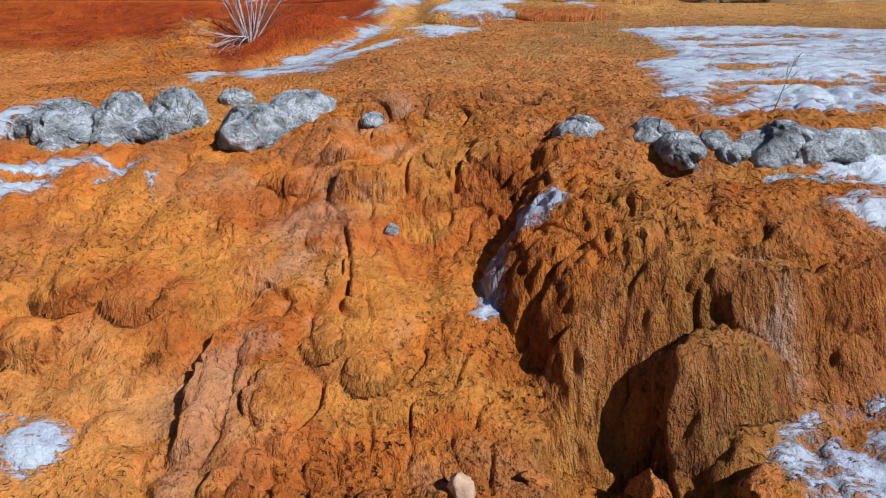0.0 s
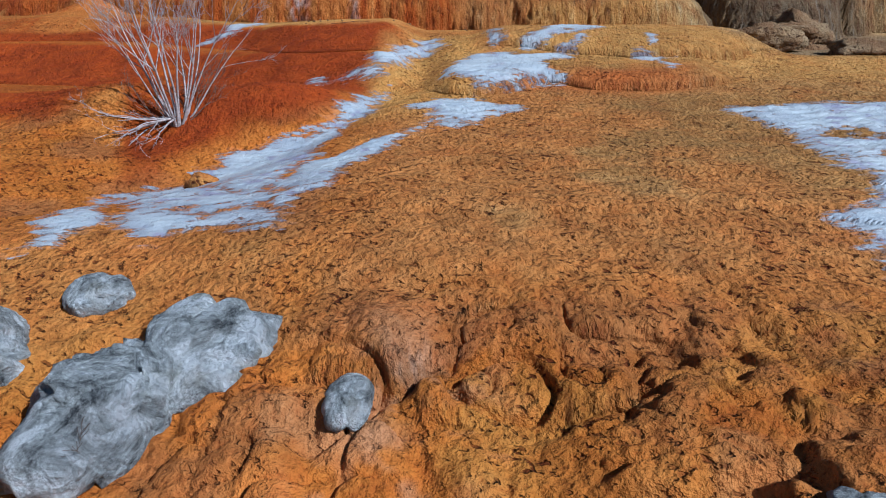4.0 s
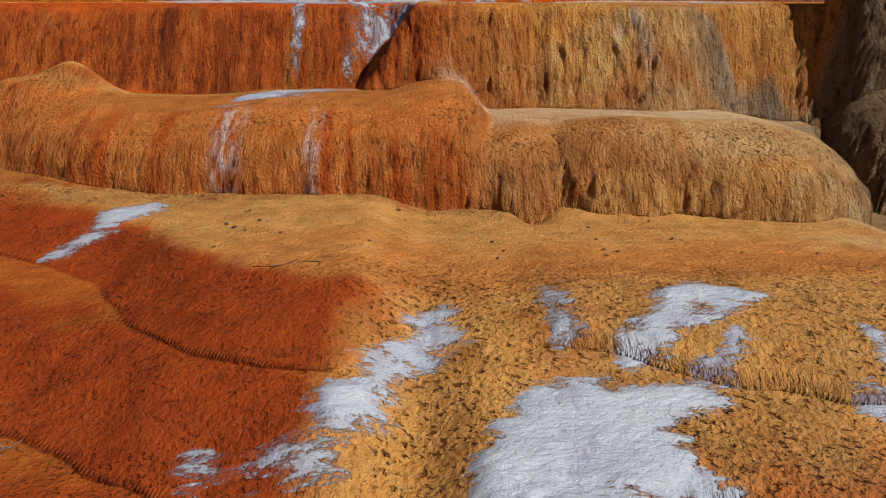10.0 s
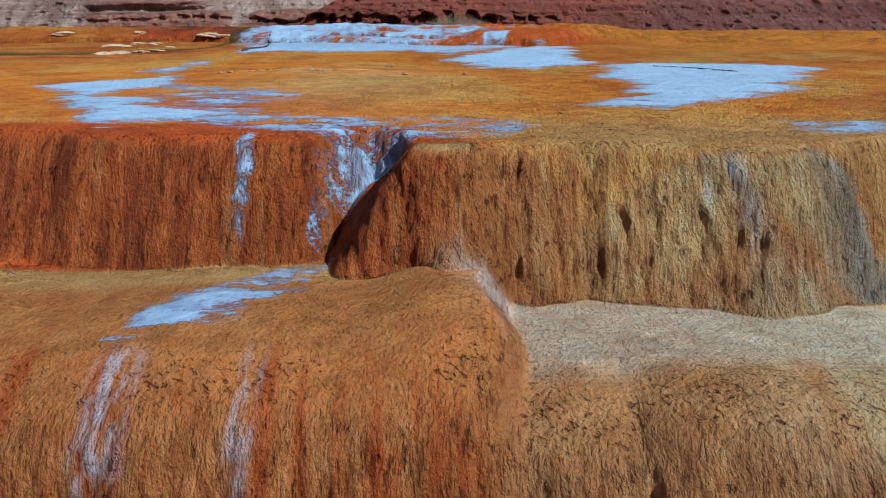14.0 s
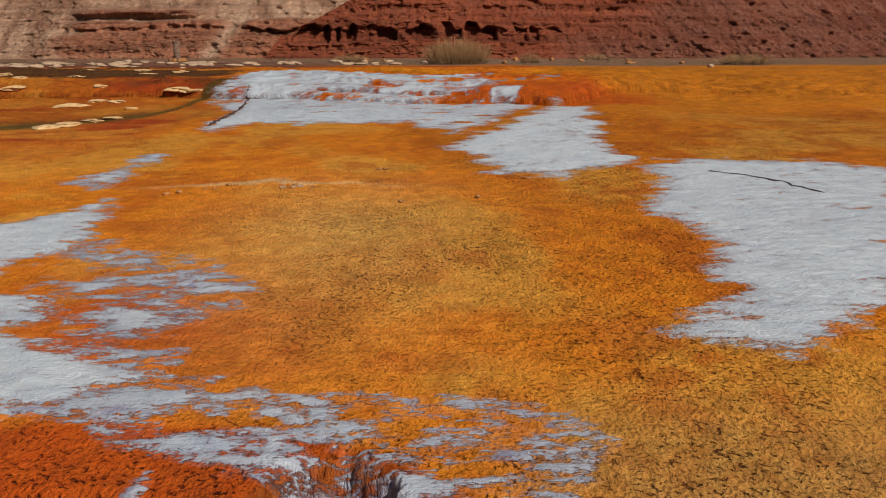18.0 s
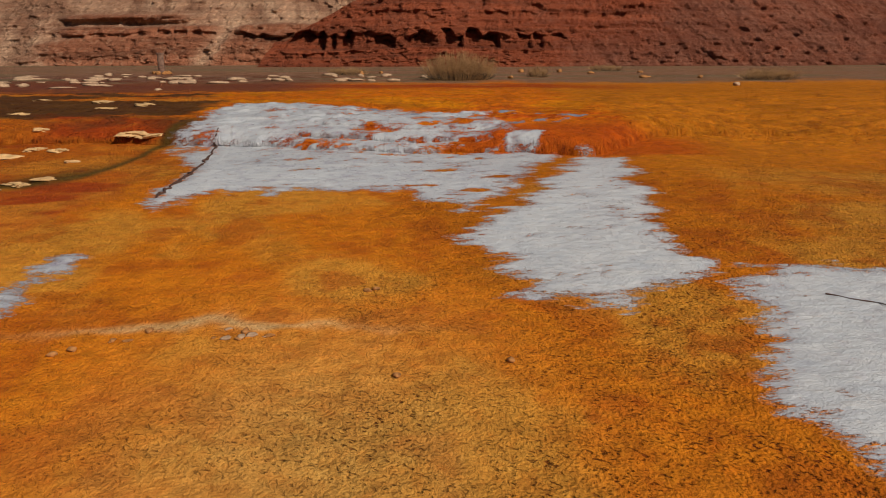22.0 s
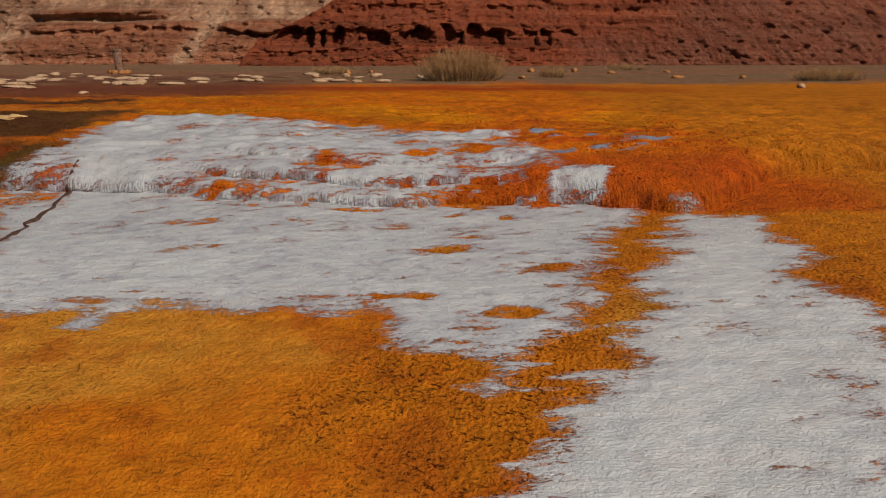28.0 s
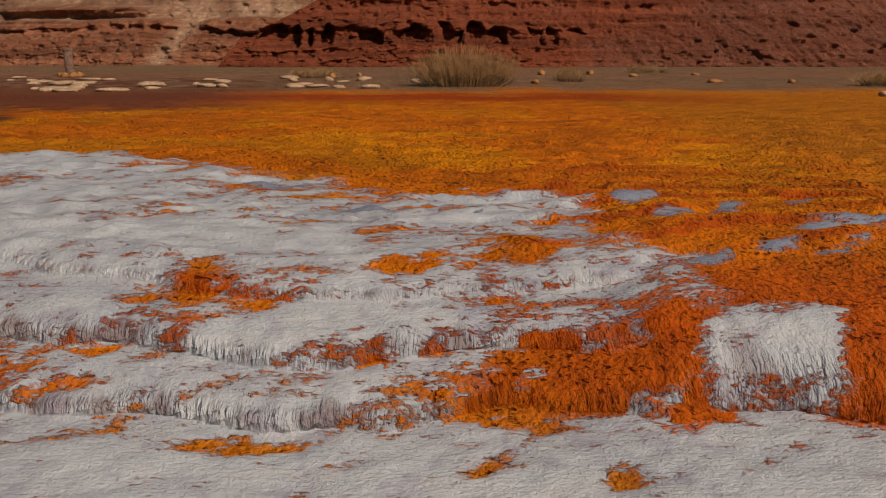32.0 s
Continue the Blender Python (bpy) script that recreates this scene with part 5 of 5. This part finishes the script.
grey_boulder("tall grey boulder leaning on the bank", 1.62, 5.06, 9, (-0.04, 0.10, -0.02, 0.20, 0.20, 0.16), (0.06, -0.16, -0.06, 0.17, 0.28, 0.14))
grey_boulder("narrow grey boulder streaked with white", 2.02, 5.06, 10, (0, 0.08, -0.02, 0.15, 0.18, 0.14), (0.07, -0.14, -0.06, 0.13, 0.2, 0.1))
grey_boulder("long dark-topped grey boulder", 2.66, 5.02, 11, (-0.2, 0, -0.06, 0.40, 0.26, 0.22), (0.25, 0.02, -0.06, 0.4, 0.26, 0.18))
grey_boulder("weathered grey slab on the sloping bank", 2.42, 4.56, 12, (0, 0.05, -0.08, 0.36, 0.40, 0.14), (0.1, -0.22, -0.10, 0.22, 0.28, 0.12))
boulder("fist-sized grey stone on the slope", -0.36, 4.76, 0.13, 0.1, 0.1, 0, 13, 0.25, level=3)
boulder("small pale stone on the orange bank", 0.08, 2.93, 0.14, 0.12, 0.18, 0, 14, 0.3, PALE, level=3)
for k, (x, y, s) in enumerate(((0.32, 2.86, 0.11), (0.62, 2.95, 0.2), (0.8, 2.8, 0.15), (1.05, 3.0, 0.2), (1.2, 2.78, 0.16), (0.46, 3.05, 0.14), (1.45, 2.74, 0.2), (0.2, 2.72, 0.12))):
    boulder("broken rusty stone at the mouth of the gully", x, y, s * 1.4, s, s, 37 * k, 20 + k, 0.5, TRAVERTINE_LUMP, "stone", "broken stones", 4, 0.8)
boulder("orange knob in the white rill", -2.2, 9.28, 0.3, 0.24, 0.22, 0, 60, 0.35, TRAVERTINE_LUMP, "lump", "rusty lumps", 3, 0.3)
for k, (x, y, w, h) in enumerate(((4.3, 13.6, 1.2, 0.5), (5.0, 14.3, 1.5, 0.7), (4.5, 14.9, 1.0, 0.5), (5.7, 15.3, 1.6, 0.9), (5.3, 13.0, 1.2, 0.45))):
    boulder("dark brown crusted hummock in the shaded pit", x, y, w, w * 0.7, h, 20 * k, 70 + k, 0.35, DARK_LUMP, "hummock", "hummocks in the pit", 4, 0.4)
# pale slabs in the wet hollow and at the far edge of the plateau
random.seed(5)
for k, (x, y, w, d, h) in enumerate(((-7.94, 36.0, 0.9, 0.6, 0.16), (-7.5, 35.9, 0.7, 0.5, 0.13), (-10.43, 34.6, 1.1, 0.5, 0.16), (-10.0, 35.3, 0.6, 0.4, 0.14), (-9.3, 31.3, 0.8, 0.8, 0.14), (-9.0, 31.7, 0.7, 0.6, 0.14),
                                     (-8.7, 32.2, 0.7, 0.4, 0.12), (-8.3, 32.6, 0.4, 0.4, 0.10), (-9.4, 35.2, 0.5, 0.4, 0.12), (-8.6, 34.2, 0.3, 0.3, 0.10), (-12.6, 36.0, 0.9, 0.5, 0.15), (-13.2, 37.2, 0.8, 0.4, 0.15),
                                     (-10.3, 36.2, 0.5, 0.3, 0.12), (-10.3, 39.8, 0.9, 0.6, 0.16), (-9.4, 40.6, 0.8, 0.5, 0.16), (-12.0, 38.4, 0.7, 0.4, 0.14), (-11.2, 41.5, 1.0, 0.5, 0.16), (-13.6, 42.5, 1.0, 0.5, 0.16), (-15, 39.5, 0.9, 0.4, 0.15))):
    boulder("pale weathered slab with a rusty underside", x, y, w, d, h, random.uniform(-30, 30), 90 + k, 0.45, TAN, "slab", "pale slabs in the wet hollow", 4, 0.9)
for k in range(120):
    x, y = random.uniform(-34, 2), random.triangular(50, 72, 63)
    if (x > -12 and y < 60) or x > 0.4 * (y - 66):
        continue
    w = random.uniform(0.5, 1.6)
    boulder("low pale slab on dark wet ground", x, y, w, w * 0.6, random.uniform(0.1, 0.3), random.uniform(0, 90), 110 + k, 0.25, PALE, "slab", "pale slabs at the far edge", 2, 0.4)
for k in range(10):
    x, y = random.uniform(-6, 22), random.uniform(62, 76)
    boulder("low reddish rock on the dusty plain", x, y, random.uniform(0.3, 0.9), 0.5, random.uniform(0.2, 0.45), random.uniform(0, 90), 160 + k, 0.25, OCHRE, "rock", "rocks on the plain", 2, 0.5)
boulder("pale block on the orange field", 15.4, 55.4, 0.5, 0.35, 0.28, 10, 180, 0.2, PALE, "slab", "", 2)

# ---- plants ----
def tube(bm, pts, radii, sides=5):
    rings = []
    for i, (p, r) in enumerate(zip(pts, radii)):
        d = (pts[min(i + 1, len(pts) - 1)] - pts[max(i - 1, 0)]).normalized()
        a = d.orthogonal().normalized()
        b = d.cross(a)
        rings.append([bm.verts.new(p + (a * math.cos(2 * math.pi * k / sides) + b * math.sin(2 * math.pi * k / sides)) * r) for k in range(sides)])
    for r0, r1 in zip(rings, rings[1:]):
        for k in range(sides):
            bm.faces.new((r0[k], r0[(k + 1) % sides], r1[(k + 1) % sides], r1[k]))


def branch(bm, start, way, length, radius, depth, rng, bend=0.18):
    """A limb that wavers and sends off thinner ones."""
    pts, p, d, steps = [start], start.copy(), way.normalized(), 7
    for i in range(steps):
        d = (d + Vector((rng.gauss(0, bend), rng.gauss(0, bend), rng.gauss(0.03, bend * 0.6))) * 0.5).normalized()
        p = p + d * length / steps
        pts.append(p.copy())
        if depth and i > 1:
            for _ in range(rng.choice((0, 1, 1, 2))):
                side = Vector((rng.gauss(0, 1), rng.gauss(0, 1), rng.gauss(0.2, 0.6))).normalized()
                branch(bm, p, d * 0.85 + side * 0.6, length * rng.uniform(0.3, 0.55) * (1 - 0.06 * i), radius * (1 - i / (steps + 1)) * 0.6, depth - 1, rng, bend)
    tube(bm, pts, [max(0.0012, radius * (1 - 0.85 * i / steps)) for i in range(steps + 1)], 5 if radius > 0.006 else 3)


def part(name, bm, material, parent, label=""):
    me = bpy.data.meshes.new(name)
    bm.to_mesh(me)
    bm.free()
    me.polygons.foreach_set("use_smooth", np.ones(len(me.polygons), bool))
    me.materials.append(material)
    ob = new(name, me)
    ob.parent = parent
    return tagged(ob, label)


def ground_z(x, y):
    return float(land(np.array([float(x)]), np.array([float(y)]))[0])


def stand(name, x, y, label, category, group="", sink=0.02):
    base = new(name)
    base.empty_display_size = 0.1
    base.location = (x, y, ground_z(x, y) - sink)
    return tagged(base, label, category, group)


def dead_shrub():
    rng = random.Random(11)
    shrub = stand("dead_shrub", -2.78, 10.44, "leafless silver-grey shrub with many stems on a red bank", "shrub", sink=0.05)
    for k in range(15):
        a = 2 * math.pi * k / 15 + rng.uniform(-0.2, 0.2)
        lean = rng.uniform(0.25, 0.75)
        bm = bmesh.new()
        branch(bm, Vector((0.05 * math.cos(a), 0.05 * math.sin(a), 0)), Vector((math.cos(a) * lean, math.sin(a) * lean * 0.8, 1)), rng.uniform(1.1, 1.6), rng.uniform(0.006, 0.016), 3, rng, 0.16)
        part("stem", bm, BARK, shrub)
    for k in range(14):
        a = 2 * math.pi * rng.random()
        bm = bmesh.new()
        branch(bm, Vector((0.06 * math.cos(a), 0.06 * math.sin(a), 0)), Vector((math.cos(a) * rng.uniform(0.3, 1.1), math.sin(a) * 0.7, rng.uniform(0.35, 1))), rng.uniform(0.3, 0.8), rng.uniform(0.004, 0.007), 2, rng, 0.25)
        part("twig", bm, DRY, shrub, "dark red-brown twig")
    for k in range(9):
        a = math.pi * (0.7 + 0.95 * k / 9) + rng.uniform(-0.2, 0.2)
        bm = bmesh.new()
        branch(bm, Vector((0.04 * math.cos(a), 0.04 * math.sin(a), 0.08)), Vector((math.cos(a), math.sin(a) * 0.8, rng.uniform(-0.16, 0.12))), rng.uniform(0.45, 0.85), 0.013, 2, rng, 0.35)
        part("dead_branch", bm, BARK, shrub, "bleached branch lying on the ground")


def twig(x, y, height, seed, label, lean=(0.1, 0, 1)):
    rng = random.Random(seed)
    t = stand("dead_twig", x, y, label, "twig")
    bm = bmesh.new()
    branch(bm, Vector((0, 0, 0)), Vector(lean), height, 0.006, 2, rng, 0.15)
    part("stem", bm, DRY, t)


def thicket(x, y, wide, tall, count, seed, label):
    """A far bush of dry canes over a darker foot."""
    rng = random.Random(seed)
    bush = stand("willow_bush", x, y, label, "bush", sink=0.1)
    for name, n, reach, mat in (("cane_tangle", count, 1.0, STRAW), ("underbrush", count // 4, 0.36, DARKBRUSH)):
        bm = bmesh.new()
        for _ in range(n):
            a, r = rng.uniform(0, 6.283), math.sqrt(rng.random()) * wide / 2
            px, py = r * math.cos(a), 0.55 * r * math.sin(a)
            h = tall * reach * rng.uniform(0.55, 1.0) * (1 - 0.35 * (r / (wide / 2)) ** 2)
            tip = Vector((px * 1.18 + rng.gauss(0, 0.12), py * 1.15 + rng.gauss(0, 0.1), h))
            foot = Vector((px * 0.85, py * 0.85, 0))
            mid = (foot + tip) / 2 + Vector((rng.gauss(0, 0.06), rng.gauss(0, 0.06), 0.05))
            tube(bm, [foot, mid, tip], [0.014, 0.010, 0.004], 3)
            for _ in range(4):
                s = foot.lerp(tip, rng.uniform(0.4, 0.95))
                tube(bm, [s, s + Vector((rng.gauss(0, 0.14), rng.gauss(0, 0.14), rng.uniform(0.05, 0.28)))], [0.007, 0.003], 3)
        tagged(part(name, bm, mat, bush), kind="stuff")


DRY = plain("dry_twig", (0.16, 0.12, 0.09), 0.9, 40)
STRAW = plain("straw_coloured_cane", (0.42, 0.25, 0.11), 0.9, 3, 0.35)
DARKBRUSH = plain("dark_underbrush", (0.11, 0.08, 0.05), 0.9, 3, 0.4)
RUST = plain("rusty_iron", (0.16, 0.09, 0.06), 0.85, 5, 0.5)
dead_shrub()
twig(-2.72, 6.5, 0.62, 21, "thin dry twig standing before a grey boulder", (0.15, 0, 1))
twig(-2.4, 6.45, 0.3, 22, "low dry twig before a grey boulder", (0.5, -0.2, 0.6))
twig(2.72, 5.75, 0.45, 23, "thin dry twig behind a grey boulder")
twig(-1.95, 6.05, 0.4, 24, "dry twig lying across the foot of a boulder", (0.8, -0.3, 0.35))
thicket(1.15, 61.5, 4.1, 1.95, 650, 31, "straw-coloured leafless willow bush at the edge of the plain")
thicket(20.5, 62.5, 3.4, 0.9, 260, 32, "low dark dry bush on the plain")
thicket(6.6, 66, 1.4, 0.9, 90, 33, "small dry bush on the plain")
thicket(-6.5, 70, 2.6, 0.6, 140, 34, "low dark brush beside pale slabs")
thicket(14, 78, 2.6, 0.6, 120, 35, "small dry bush on the plain")


def old_pipe(x, y):
    pipe = stand("old_pipe", x, y, "rusty upright iron well pipe on a heap of stones", "pipe")
    for name, r0, r1, z0, z1 in (("casing", 0.23, 0.23, 0.0, 1.5), ("rim", 0.27, 0.27, 1.42, 1.56), ("collar", 0.29, 0.27, 0.0, 0.22)):
        bm = bmesh.new()
        n = 20
        rings = [[bm.verts.new((r * math.cos(2 * math.pi * k / n), r * math.sin(2 * math.pi * k / n), z)) for k in range(n)]
                 for r, z in ((r0, z0), (r1, z1), (r1 - 0.04, z1), (r1 - 0.04, z1 - 0.4 * (z1 - z0)))]
        for a, b in zip(rings, rings[1:]):
            for k in range(n):
                bm.faces.new((a[k], a[(k + 1) % n], b[(k + 1) % n], b[k]))
        part(name, bm, RUST, pipe)


old_pipe(-20.6, 72.0)
for k in range(7):
    boulder("stone heaped at the foot of the pipe", -20.6 + 0.55 * math.cos(k * 0.9), 72.0 + 0.5 * math.sin(k * 0.9), 0.5, 0.4, 0.35, 40 * k, 190 + k, 0.25, OCHRE, "stone", "stones by the pipe", 2)


# ---- small things ----
random.seed(9)
for k in range(26):
    x, y = random.uniform(-2.2, 3.4), random.uniform(13.7, 15.1)
    s = random.uniform(0.015, 0.04)
    boulder("dark pebble lying on the tan terrace", x, y, s * 1.5, s, s * 0.8, random.uniform(0, 180), 220 + k, 0.2, DARK_LUMP, "pebble", "pebbles on the terrace", 2, 0.4)
for k in range(14):
    x, y = -3.9 + 1.9 * random.random(), 25.35 + 0.25 * random.random()
    s = random.uniform(0.04, 0.11)
    boulder("flake of pale broken crust on the plateau", x, y, s * 1.6, s, s * 0.4, random.uniform(0, 180), 250 + k, 0.3, OCHRE if k % 3 else PALE, "flake", "flakes of broken crust", 2, 0.6)
for k, (x, y) in enumerate(((-1.35, 26.7), (-1.25, 26.75), (-0.9, 24.6), (0.2, 24.9), (-4.2, 25.2), (-4.35, 25.1))):
    boulder("small dark lump on the plateau", x, y, 0.12, 0.09, 0.06, 40 * k, 270 + k, 0.25, OCHRE, "lump", "lumps on the plateau", 2, 0.6)


def seam(label, width, *pts):
    """A dark raised seam where the crust has split."""
    rng = random.Random(len(label))
    path = []
    for (ax, ay), (bx, by) in zip(pts, pts[1:]):
        n = max(3, int(math.hypot(bx - ax, by - ay) / 0.12))
        for i in range(n):
            x, y = ax + (bx - ax) * i / n + rng.gauss(0, width * 0.4 + 0.015), ay + (by - ay) * i / n + rng.gauss(0, width * 0.4 + 0.015)
            path.append(Vector((x, y, ground_z(x, y) + (0.024 if width > 0.02 else 0.004))))
    bm = bmesh.new()
    tube(bm, path, [width * rng.uniform(0.15, 0.6) for _ in path], 6)
    me = bpy.data.meshes.new("crack")
    bm.to_mesh(me)
    bm.free()
    me.materials.append(DARKSEAM)
    tagged(new("crack", me), label, "crack", "cracks in the crust")


DARKSEAM = plain("dark_brown_seam", (0.07, 0.035, 0.025), 0.7, 20)
seam("dark jagged crack along the rim of a white sheet", 0.06, (-5.81, 36.03), (-5.84, 35.63), (-5.65, 34.48), (-5.46, 32.62), (-5.43, 31.42), (-5.49, 30.63))
seam("dark crack across the wide white sheet", 0.03, (4.17, 26.47), (4.77, 26.05), (5.01, 25.69), (5.14, 25.17), (5.34, 24.85))
seam("thin crack along the brow of a red mound", 0.01, (-1.64, 13.33), (-1.50, 13.29), (-1.38, 13.39), (-1.23, 13.35), (-1.08, 13.31))
